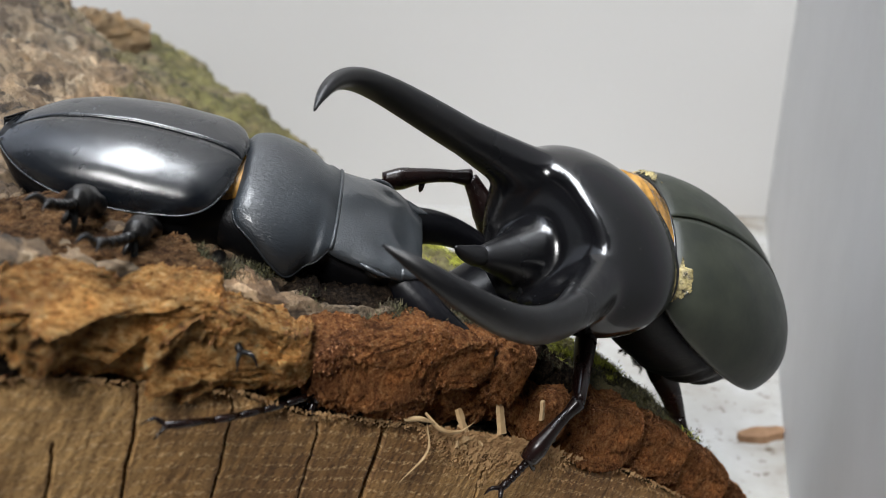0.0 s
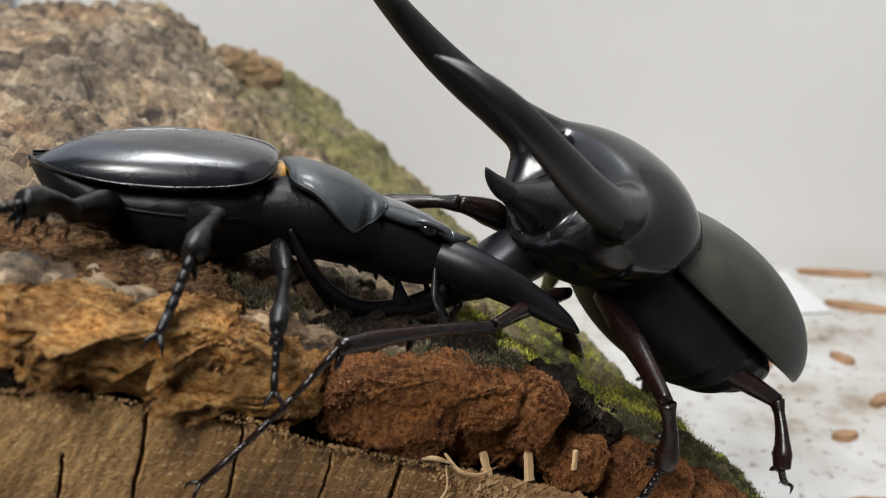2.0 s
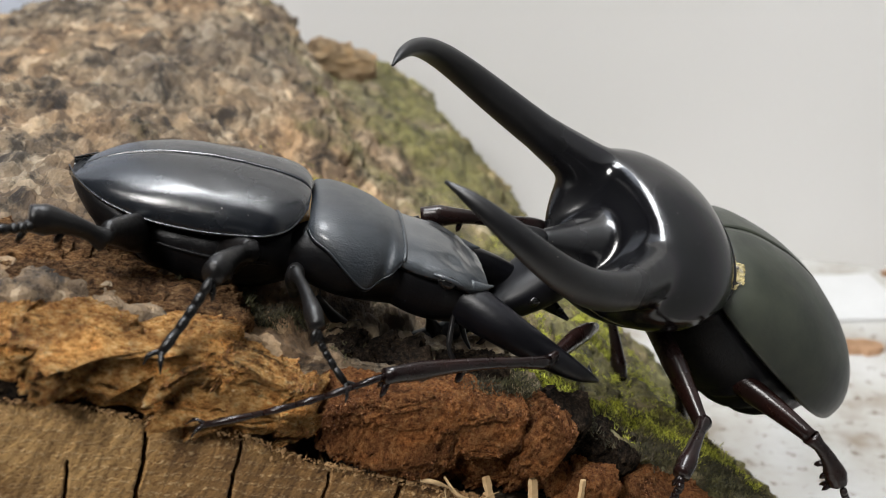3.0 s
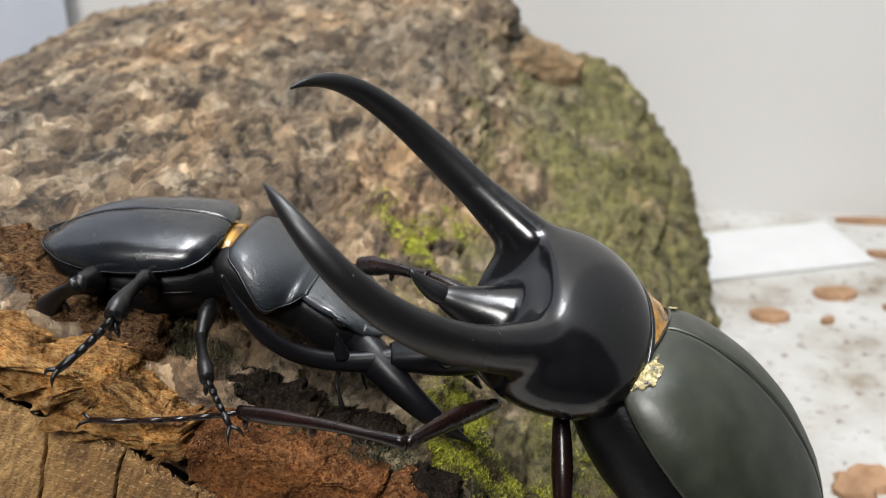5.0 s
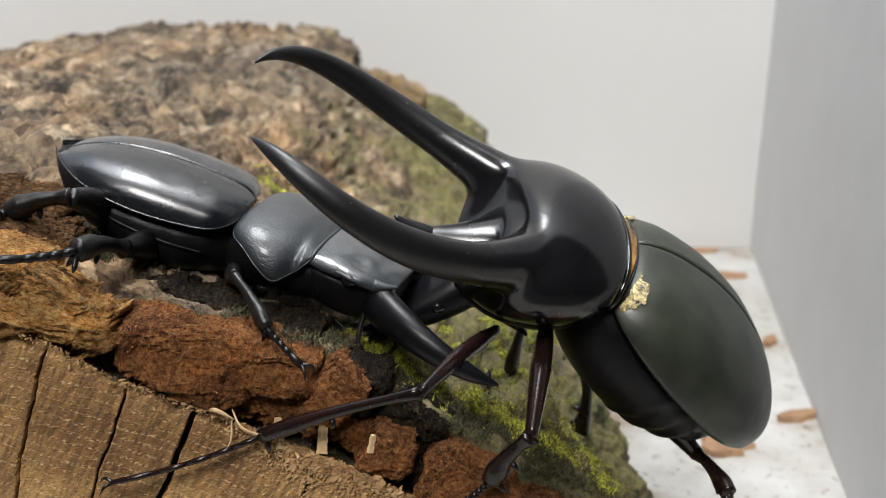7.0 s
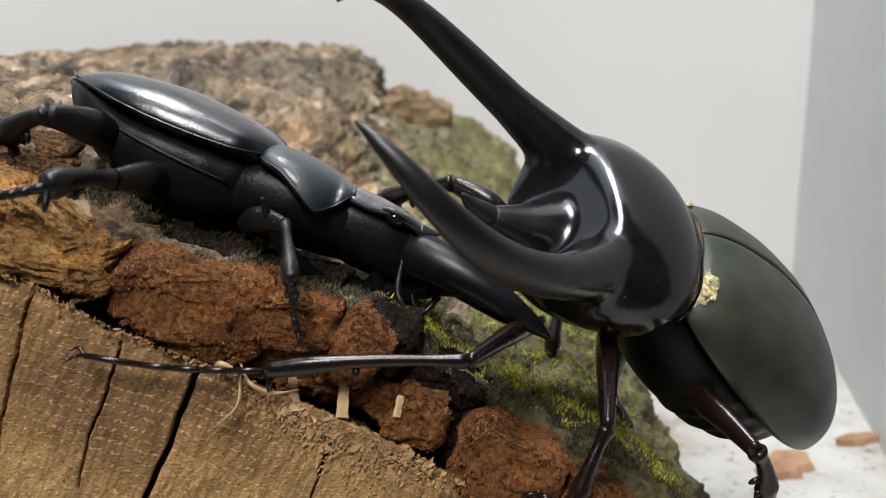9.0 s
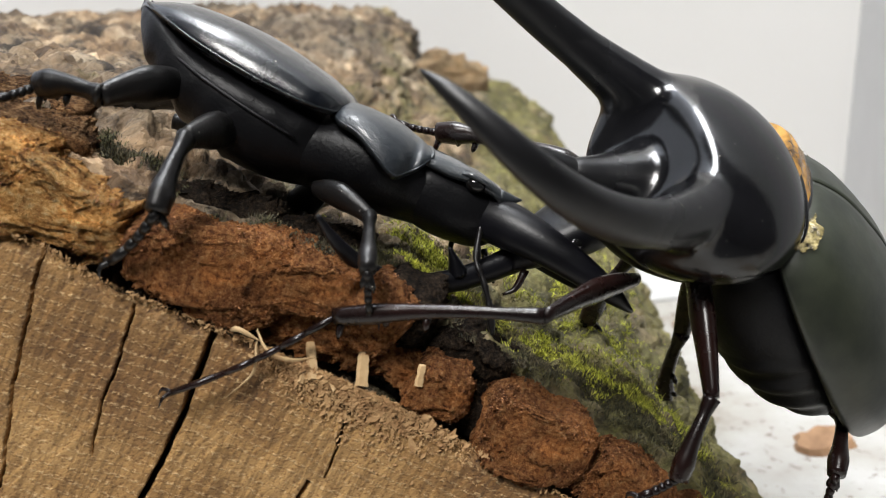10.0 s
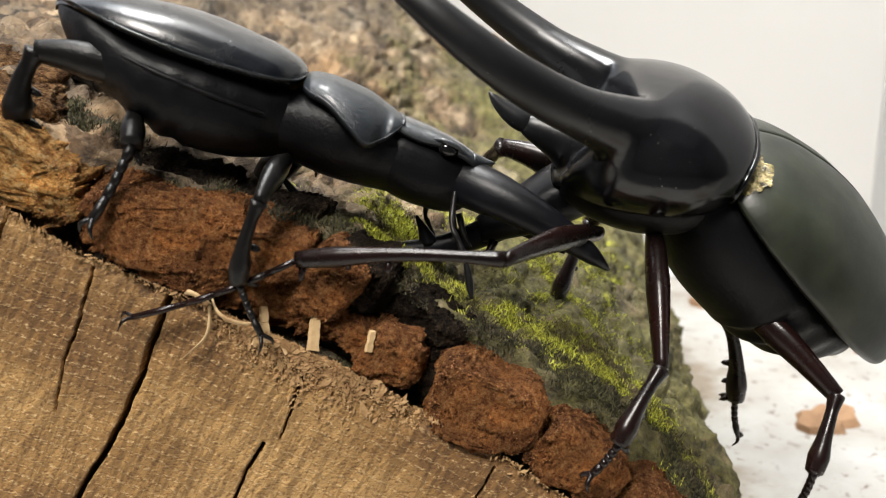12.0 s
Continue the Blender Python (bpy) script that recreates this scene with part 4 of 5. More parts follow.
def build_horned():
    b = tagged(thing("horned_beetle"), "glossy black three-horned beetle with dark olive wing cases", "beetle")

    def slant(x, y, z):
        # the rear rim lies further forward on the flanks than on the back
        back = min(1, max(0, (-0.3 - x) / 1.0))
        return x + back * (0.26 * min(1, (y / 1.5) ** 2) + 0.32 * min(1, max(0, 0.35 - z))), y, z

    def dish(x, y, z):
        if z > -0.05:
            s = min(1, max(0, (x - 0.02) / 0.62))
            z -= 0.84 * s * s * (3 - 2 * s) * math.exp(-((y / 0.85) ** 4))
            z += 0.05 * math.exp(-(((abs(y) - 1.15) / 0.40) ** 2)) * math.exp(-(((x - 0.35) / 0.5) ** 2))
        return slant(x, y, z)

    roots = []
    for side in (-1, 1):
        line = horn_line(side)[:18]
        roots.append(tube(line, [0.56, 0.53, 0.48, 0.43, 0.385, 0.35, 0.32, 0.295, 0.27], 24, 0.84))
    point = bezier((0.2, 0, -0.20), (1.15, 0, -0.02), (1.75, 0, 0.02), (2.18, 0, 0.47), 28)
    spike = tube(point[:19], [0.75, 0.66, 0.55, 0.45, 0.36, 0.29, 0.24, 0.19], 20, 1.0)
    shape = loft([(-1.66, 1.36, -0.02, 0.56, 0.58), (-1.56, 1.53, 0.0, 0.69, 0.72), (-1.2, 1.72, 0.04, 0.92, 0.88), (-0.6, 1.82, 0.10, 1.05, 1.00), (0.05, 1.78, 0.12, 1.01, 1.04), (0.50, 1.58, 0.08, 0.80, 0.98), (0.80, 1.22, -0.02, 0.62, 0.80), (1.0, 0.82, -0.14, 0.40, 0.55), (1.1, 0.42, -0.24, 0.20, 0.30)], 60, 64, 0.95, dish)
    body = part("pronotum", merge(shape, spike, *roots), GLOSS, b, "polished black domed thorax with a short centre horn")
    fuse = body.modifiers.new("fuse", "REMESH")
    fuse.mode, fuse.voxel_size, fuse.use_smooth_shade = "VOXEL", 0.00045, True
    soften = body.modifiers.new("soften", "SMOOTH")
    soften.factor, soften.iterations = 0.5, 100
    part("centre_horn", tube(point[13:], [0.05, 0.12, 0.172, 0.165, 0.14, 0.11, 0.075, 0.02], 20), GLOSS, body, "short pointed black centre horn")
    part("rear_rim", tube([slant(-1.62, 1.42 * math.cos(a), -0.02 + (0.60 if math.sin(a) > 0 else 0.62) * math.sin(a)) for a in np.linspace(-0.5, math.pi + 0.5, 60)], [0.045], 8), GLOSS, body)
    part("prothorax", loft([(-1.35, 0.8, -0.5, 0.4, 0.35), (-1.0, 1.15, -0.5, 0.4, 0.60), (-0.2, 1.25, -0.5, 0.4, 0.72), (0.5, 1.0, -0.5, 0.4, 0.62), (0.95, 0.6, -0.5, 0.3, 0.4)], 30, 36), STAG_BLACK, b, "black underside of the thorax")
    for side in (-1, 1):
        line = horn_line(side)[4:]
        part("side_horn", tube(line, [0.36, 0.34, 0.315, 0.29, 0.262, 0.235, 0.21, 0.182, 0.145, 0.10, 0.022], 24, 0.80), GLOSS, body, "long curved black side horn")
    head = part("head", loft([(-0.7, 0.48, 0.0, 0.42, 0.44), (-0.2, 0.54, -0.08, 0.42, 0.46), (0.3, 0.48, -0.22, 0.34, 0.40), (0.8, 0.34, -0.36, 0.24, 0.28), (1.1, 0.22, -0.44, 0.17, 0.2)]), HORN, b, "small black head")
    line = spline([(0.2, 0, -0.2), (0.7, 0, -0.42), (1.25, 0, -0.56), (1.9, 0, -0.62), (2.62, 0, -0.50), (3.17, 0, -0.14), (3.6, 0, 0.42), (3.85, 0, 0.93)], 46)
    part("head_horn", merge(tube(line, [0.30, 0.25, 0.205, 0.18, 0.16, 0.135, 0.09, 0.03], 18, 0.8), tube(spline([(1.88, 0, -0.5), (1.93, 0, -0.28), (2.00, 0, -0.05)], 10), [0.15, 0.08, 0.02], 10)), HORN, head, "long upcurved head horn with one tooth")
    for side in (-1, 1):
        part("eye", ball((0.25, side * 0.46, -0.18), (0.12, 0.06, 0.10)), EYE, head, "glossy black eye")
        part("palp", tube(spline([(0.9, side * 0.2, -0.6), (1.1, side * 0.3, -0.8), (1.3, side * 0.3, -0.85)], 8), [0.07, 0.05, 0.02], 6), LEG, head)

    def ridged(x, y, z):
        if x < -2.0 and z < -0.4:
            d = 0.04 * math.sin((x + 0.15 * y) * 13)
            return x, y * (1 + d * 0.4), z - d
        return x, y, z

    rear = part("abdomen", loft([(0.4, 0.774, -0.47, 0.36, 0.53), (0.149, 1.242, -0.47, 0.5, 0.84), (-0.44, 1.547, -0.49, 0.54, 1.16), (-1.26, 1.671, -0.53, 0.54, 1.30), (-2.177, 1.633, -0.57, 0.54, 1.22), (-2.997, 1.394, -0.57, 0.45, 0.96), (-3.634, 0.945, -0.52, 0.36, 0.53), (-3.952, 0.477, -0.46, 0.18, 0.26)], 80, 48, 0.9, ridged), STAG_BLACK, b, "black segmented abdomen and hind thorax")
    cases = [(-0.154, 1.339, 0.354, -0.2), (-0.31, 1.552, 0.522, -0.23), (-0.719, 1.767, 0.773, -0.27), (-1.457, 1.921, 0.987, -0.28), (-2.371, 1.921, 1.043, -0.29), (-3.197, 1.716, 0.903, -0.29), (-3.849, 1.296, 0.633, -0.27), (-4.305, 0.766, 0.298, -0.21), (-4.51, 0.194, 0, -0.15)]
    for side in (-1, 1):
        part("elytron", shell_shape(cases, side, 60, 30, 2.1, dent=lambda x, y: 0.012 * fractal(x, y, 1, 1.2, 3)), OLIVE, rear, "smooth dark olive wing case")
        part("shoulder_patch", crinkled_patch(cases, side), GOLD, rear, "wrinkled shiny golden skin at the shoulder")
    part("neck_band", loft([(0.50, 1.02, -0.3, 0.62, 0.6), (0.2, 1.13, -0.32, 0.71, 0.7), (-0.28, 1.20, -0.32, 0.70, 0.7)], 14, 48, 0.9, lambda x, y, z: (x, y, z + 0.014 * math.sin(x * 24 + 3 * fractal(x, y, z, 1.5, 2)))), MEMBRANE, rear, "dark amber membrane behind the thorax")
    part("collar", tube([(-0.155, 1.338 * math.sin(v), -0.2 + 0.574 * max(0, 1 - abs(math.sin(v)) ** 2.1) ** (1 / 2.1)) for v in np.linspace(-1.57, 1.57, 60)], [0.03], 8), GLOSS, rear, "black rim at the front of the wing cases")
    part("scutellum", loft([(-0.15, 0.30, 0.26, 0.10, 0.1), (-0.47, 0.22, 0.48, 0.08, 0.1), (-0.79, 0.05, 0.70, 0.03, 0.05)], 12, 20), OLIVE, rear)
    return b, rear, head, legs_of(b, HORNED_LEGS, LEG, 0.14)


# lengths of femur, tibia, tarsus
STAG_LEGS = {"front_near": (1.03, 1.14, 0.84), "mid_near": (1.17, 1.14, 1.18), "hind_near": (1.35, 0.99, 0.62), "front_far": (1.25, 1.2, 0.6), "mid_far": (1.35, 1.25, 0.6), "hind_far": (1.5, 1.2, 0.6)}
HORNED_LEGS = {"front_near": (2.40, 2.75, 2.56), "mid_near": (2.33, 1.16, 0.64), "hind_near": (2.33, 1.12, 0.85), "front_far": (1.3, 1.45, 0.8), "mid_far": (1.9, 1.5, 0.7), "hind_far": (2.1, 1.75, 0.8)}
stag, stag_rear, stag_legs = build_stag()
horned, horned_rear, horned_head, horned_legs = build_horned()


def motions():
    """Moves both beetles. Body rows: seconds, place in centimetres, yaw, pitch, roll; leg rows: seconds, knee, ankle, toe."""
    STAG_FRONT = [
        (0, -4.24, 17.84, -4.28, -27.4, -21.6, 18.9),
        (0.5, -4.39, 17.55, -4.08, -21.9, -20.3, 9.5),
        (1, -4.44, 17.40, -3.84, -16.6, -19.4, -8.2),
        (1.5, -4.34, 17.61, -3.80, -11.4, -21.7, -15.5),
        (2, -4.33, 17.74, -3.76, -10.4, -21.4, -13.3),
        (2.5, -4.37, 17.36, -3.83, -11.4, -18.1, 2.3),
        (4.5, -4.03, 17.48, -3.87, -3.1, -28.6, 0.7),
        (5, -4.36, 17.85, -3.65, -4.6, -25.0, -9.1),
        (5.5, -3.19, 16.84, -4.22, -21.1, -12.7, 13.8),
        (6, -3.27, 17.61, -4.83, -3.2, -25.2, 2.7),
        (6.5, -2.67, 17.25, -4.65, -19.9, -14.7, 1.0),
        (7, -2.65, 17.58, -4.83, -20.5, -13.5, 1.9),
        (9, -2.81, 17.03, -4.74, 0.9, -22.2, -13.7),
        (9.5, -2.57, 16.84, -4.77, 2.4, -17.2, -9.4),
        (10, -2.06, 16.78, -4.68, 5.0, -23.3, -10.4),
        (10.5, -2.08, 16.92, -4.54, 5.8, -19.9, -12.8),
        (11, -2.03, 16.44, -4.70, 8.0, -20.7, -6.1),
        (11.5, -1.98, 16.82, -4.67, 7.4, -20.6, -17.1),
        (12, -1.88, 16.41, -4.66, 10.7, -21.3, -9.9),
    ]
    STAG_REAR = [
        (0, -4.23, 17.73, -4.10, -38.0, -8.4, 13.4),
        (0.5, -4.29, 17.47, -3.89, -36.6, -5.4, 13.3),
        (1, -4.27, 17.39, -3.64, -25.7, -5.7, -4.0),
        (1.5, -4.17, 17.64, -3.61, -24.7, -5.8, -10.5),
        (2, -4.28, 17.78, -3.54, -17.1, -4.1, -7.0),
        (2.5, -4.27, 17.32, -3.62, -19.1, -8.0, 4.0),
        (4.5, -4.10, 17.43, -3.65, -1.1, -8.3, 4.3),
        (5, -4.45, 17.76, -3.48, -1.7, 4.4, -0.8),
        (5.5, -3.28, 16.72, -4.00, -12.9, -9.0, 15.5),
        (6, -3.19, 17.55, -4.71, -13.6, -17.3, 12.5),
        (6.5, -2.72, 17.19, -4.43, -14.1, -19.0, 10.6),
        (7, -2.71, 17.54, -4.57, -7.8, -16.7, 4.8),
        (9, -2.43, 17.13, -4.62, -9.6, -21.3, -14.1),
        (9.5, -2.28, 16.92, -4.61, -5.7, -22.4, -12.7),
        (10, -1.71, 16.86, -4.57, -10.2, -28.4, -14.1),
        (10.5, -1.92, 17.00, -4.37, 5.5, -13.3, -4.3),
        (11, -1.80, 16.52, -4.52, 3.2, -16.8, -3.6),
        (11.5, -1.79, 16.93, -4.52, 6.3, -17.8, -8.5),
        (12, -1.78, 16.47, -4.43, 11.7, -20.0, -7.2),
    ]
    ATLAS_FRONT = [
        (0, 0.75, 16.28, -5.74, 176.0, 1.8, -30.5),
        (0.5, 0.54, 16.24, -5.11, 174.3, 3.5, -38.4),
        (1, 0.88, 16.44, -4.86, 173.6, 12.0, -22.3),
        (1.5, 0.94, 17.11, -5.15, 181.4, 18.0, -16.2),
        (2, 0.76, 17.20, -4.55, 186.5, 13.6, -14.4),
        (2.5, 1.04, 17.45, -4.78, 186.0, 7.5, -28.2),
        (4.5, 1.00, 17.31, -5.06, 194.6, 13.0, -23.1),
        (5, 0.92, 16.62, -4.03, 188.3, 13.8, -14.4),
        (5.5, 1.46, 16.65, -4.98, 185.3, 5.9, -26.5),
        (6, 1.88, 16.51, -5.00, 192.5, 6.4, -25.2),
        (6.5, 2.03, 16.37, -4.93, 184.4, 7.8, -13.6),
        (7, 1.93, 16.57, -4.93, 184.8, 4.7, -18.3),
        (9, 2.24, 16.70, -5.66, 196.3, 11.3, -36.3),
        (9.5, 2.49, 16.99, -5.25, 194.5, 6.5, -28.9),
        (10, 2.93, 16.23, -5.30, 196.1, 6.2, -33.2),
        (10.5, 2.95, 16.94, -5.20, 183.2, 9.1, -9.7),
        (11, 2.98, 16.66, -5.39, 192.0, 12.0, -14.3),
        (11.5, 3.11, 17.12, -5.44, 182.1, 11.2, -6.4),
        (12, 3.07, 16.98, -5.30, 184.5, 7.5, -8.0),
    ]
    ATLAS_REAR = [
        (0, 2.50, 16.16, -5.65, 174.9, 41.4, -34.3),
        (0.5, 2.15, 16.26, -5.15, 174.9, 46.4, -31.1),
        (1, 2.44, 16.38, -5.20, 168.6, 52.5, -19.9),
        (1.5, 2.45, 17.37, -5.50, 165.2, 53.1, -5.0),
        (2, 1.87, 17.48, -4.97, 168.4, 43.0, 3.0),
        (2.5, 2.64, 17.79, -4.90, 173.1, 47.4, -13.3),
        (4.5, 2.51, 17.79, -5.38, 177.0, 48.4, -6.1),
        (5, 2.51, 16.90, -4.29, 161.3, 46.0, 8.0),
        (5.5, 3.10, 16.78, -5.17, 172.4, 48.2, -8.7),
        (6, 3.50, 16.82, -5.22, 183.8, 48.5, -17.9),
        (6.5, 3.63, 16.52, -5.19, 174.6, 54.6, 4.2),
        (7, 3.53, 16.77, -5.07, 184.5, 48.6, -18.9),
        (9, 3.80, 17.24, -5.85, 194.8, 48.2, -28.9),
        (9.5, 4.00, 17.50, -5.33, 187.2, 48.1, -18.4),
        (10, 4.61, 16.69, -5.36, 200.1, 60.3, -36.9),
        (10.5, 4.42, 17.14, -5.27, 171.8, 47.9, -5.3),
        (11, 4.32, 17.18, -5.50, 188.8, 48.0, -8.3),
        (11.5, 4.64, 17.30, -5.45, 170.5, 54.8, 1.5),
        (12, 4.41, 17.28, -5.28, 191.0, 47.7, -15.7),
    ]
    ATLAS_HEAD = [
        (0, -0.27, 17.03, -6.42, 182.0, 7.2, -15.3),
        (0.5, -0.46, 17.11, -5.65, 180.3, 7.5, -19.2),
        (1, -0.31, 17.17, -5.38, 176.4, -2.9, -9.8),
        (1.5, -0.44, 17.55, -5.71, 184.3, 8.8, -1.0),
        (2, -0.62, 17.48, -5.30, 191.0, 4.3, -2.5),
        (2.5, -0.30, 18.01, -5.41, 188.8, -8.3, -14.4),
        (4.5, -0.31, 17.56, -5.59, 200.6, 7.5, -11.5),
        (5, -0.36, 16.89, -4.62, 194.3, 8.0, -7.2),
        (5.5, 0.29, 17.17, -5.62, 191.3, 8.1, -13.3),
        (6, 0.64, 16.86, -5.65, 198.5, 8.1, -12.6),
        (6.5, 0.75, 16.70, -5.69, 190.5, -10.1, -6.8),
        (7, 0.66, 16.96, -5.72, 190.8, -12.6, -9.1),
        (9, 0.92, 17.08, -6.08, 202.3, 5.7, -18.2),
        (9.5, 1.11, 17.33, -5.89, 198.7, -10.8, -14.6),
        (10, 1.65, 16.60, -5.87, 201.9, -7.4, -16.6),
        (10.5, 1.69, 17.18, -6.01, 189.9, -3.5, 1.3),
        (11, 1.68, 16.80, -6.07, 197.3, -0.5, -0.3),
        (11.5, 1.82, 17.39, -6.17, 188.2, -12.9, -3.2),
        (12, 1.85, 17.23, -6.08, 190.6, -8.5, -4.0),
    ]
    ATLAS_FRONT_NEAR = [
        (0, (-2.06, 16.17, -7.34), (-4.40, 15.12, -6.34), (-6.21, 14.60, -5.83)),
        (0.5, (-1.91, 15.02, -6.31), (-4.54, 14.63, -5.63), (-7.59, 14.60, -4.92)),
        (1, (-1.95, 15.12, -5.90), (-4.58, 14.63, -5.28), (-7.44, 14.60, -5.11)),
        (1.5, (-1.89, 15.44, -5.98), (-4.44, 14.68, -5.28), (-7.37, 14.60, -5.38)),
        (2, (-1.86, 15.33, -5.44), (-4.42, 14.48, -4.88), (-6.39, 14.60, -6.54)),
        (2.5, (-1.11, 15.47, -5.70), (-3.72, 14.76, -5.23), (-6.90, 14.60, -5.76)),
        (4.5, (-0.97, 14.99, -5.67), (-3.63, 14.64, -5.05), (-6.42, 14.60, -5.35)),
        (5, (-0.77, 13.95, -4.59), (-3.40, 14.72, -4.84), (-6.32, 14.60, -5.18)),
        (5.5, (-0.46, 14.51, -5.80), (-3.20, 14.62, -5.58), (-5.74, 14.60, -5.56)),
        (6, (-0.12, 14.32, -6.03), (-2.83, 14.71, -6.26), (-5.38, 14.60, -6.17)),
        (6.5, (-0.03, 13.97, -5.91), (-2.66, 14.73, -6.17), (-5.22, 14.60, -6.04)),
        (7, (0.14, 14.11, -6.42), (-2.31, 14.81, -7.46), (-4.79, 14.60, -8.13)),
        (9, (0.35, 14.48, -6.89), (-2.39, 14.68, -7.05), (-4.55, 14.60, -6.78)),
        (9.5, (0.75, 14.64, -6.61), (-1.92, 14.10, -6.22), (-4.30, 14.60, -6.32)),
        (10, (0.97, 14.13, -6.59), (-1.69, 14.77, -6.81), (-4.06, 14.60, -7.88)),
        (10.5, (0.98, 14.36, -6.18), (-1.75, 14.65, -6.42), (-3.65, 14.60, -8.01)),
        (11, (0.94, 14.19, -6.23), (-1.74, 14.76, -6.45), (-4.02, 14.60, -7.55)),
        (11.5, (1.09, 14.49, -6.28), (-1.65, 14.64, -6.38), (-3.88, 14.60, -7.39)),
        (12, (1.22, 14.30, -6.32), (-1.50, 14.69, -6.48), (-3.87, 14.60, -7.31)),
    ]
    ATLAS_MID_NEAR = [
        (0.5, (-0.16, 14.64, -7.54), (-1.05, 14.68, -8.28), (-1.80, 14.60, -8.64)),
        (1, (-0.20, 14.68, -7.33), (-1.11, 14.58, -8.04), (-1.51, 14.60, -8.40)),
        (1.5, (-0.00, 15.17, -7.48), (-0.87, 14.41, -7.64), (-1.18, 14.60, -8.14)),
        (2, (0.67, 14.52, -6.81), (0.79, 14.61, -7.96), (0.37, 14.60, -8.50)),
        (2.5, (1.57, 15.38, -7.21), (0.88, 14.49, -7.50), (0.69, 14.60, -8.32)),
        (4.5, (1.24, 14.81, -6.95), (0.57, 14.47, -7.84), (0.48, 14.60, -8.06)),
        (6, (2.02, 14.23, -7.37), (1.88, 14.66, -8.44), (1.63, 14.60, -8.70)),
        (6.5, (2.17, 15.77, -8.21), (1.37, 14.97, -8.49), (0.27, 14.60, -9.22)),
        (7, (1.84, 14.28, -7.29), (1.30, 14.66, -8.24), (0.85, 14.60, -8.59)),
        (9, (2.30, 14.70, -7.99), (1.85, 14.50, -9.03), (1.73, 14.60, -9.04)),
        (9.5, (3.36, 15.56, -8.23), (3.02, 14.48, -8.48), (2.61, 14.60, -9.12)),
        (10, (3.30, 14.77, -7.96), (2.86, 14.52, -9.00), (2.51, 14.60, -9.24)),
        (10.5, (3.27, 15.06, -8.06), (2.65, 14.41, -8.80), (2.28, 14.60, -9.33)),
        (11, (3.22, 14.37, -7.81), (2.94, 14.69, -8.89), (2.53, 14.60, -9.27)),
        (11.5, (3.45, 15.29, -8.18), (2.94, 14.31, -8.53), (2.39, 14.60, -9.44)),
        (12, (3.36, 14.96, -8.05), (2.78, 14.51, -8.95), (2.32, 14.60, -9.62)),
    ]
    ATLAS_HIND_NEAR = [
        (0, (3.77, 16.04, -9.81), (3.83, 15.58, -10.83), (4.37, 15.70, -11.88)),
        (0.5, (3.42, 15.18, -8.88), (4.09, 15.05, -9.77), (5.40, 15.70, -11.28)),
        (1, (3.11, 14.25, -8.31), (3.27, 14.09, -9.41), (5.11, 15.70, -11.53)),
        (1.5, (3.54, 15.53, -8.90), (4.09, 15.29, -9.84), (5.01, 15.70, -10.96)),
        (2, (3.74, 15.49, -7.92), (3.51, 14.93, -8.86), (4.61, 15.70, -10.32)),
        (2.5, (3.73, 15.49, -7.86), (4.19, 15.13, -8.82), (5.16, 15.70, -9.92)),
        (4.5, (3.53, 15.06, -7.72), (4.10, 15.32, -8.64), (4.62, 15.70, -9.46)),
        (6, (3.48, 14.14, -6.80), (4.07, 14.44, -7.70), (4.79, 15.70, -9.02)),
        (6.5, (5.01, 15.55, -8.81), (5.32, 15.79, -9.86), (5.47, 15.70, -10.24)),
        (7, (5.14, 16.38, -8.76), (5.44, 15.32, -8.99), (5.82, 15.70, -9.62)),
        (9, (4.55, 14.99, -8.50), (4.91, 15.47, -9.45), (5.07, 15.70, -9.94)),
        (9.5, (5.07, 15.37, -8.52), (5.33, 15.72, -9.55), (5.32, 15.70, -10.01)),
        (10, (5.77, 16.46, -8.95), (5.40, 15.54, -9.47), (5.39, 15.70, -10.09)),
        (10.5, (5.73, 15.78, -9.03), (5.80, 16.12, -10.10), (5.59, 15.70, -10.24)),
        (11, (6.21, 16.60, -8.99), (5.84, 15.77, -9.64), (5.73, 15.70, -10.06)),
        (11.5, (6.13, 15.90, -8.77), (6.00, 16.03, -9.87), (5.81, 15.70, -10.16)),
        (12, (5.98, 15.69, -8.70), (5.65, 15.28, -9.69), (5.62, 15.70, -10.42)),
    ]
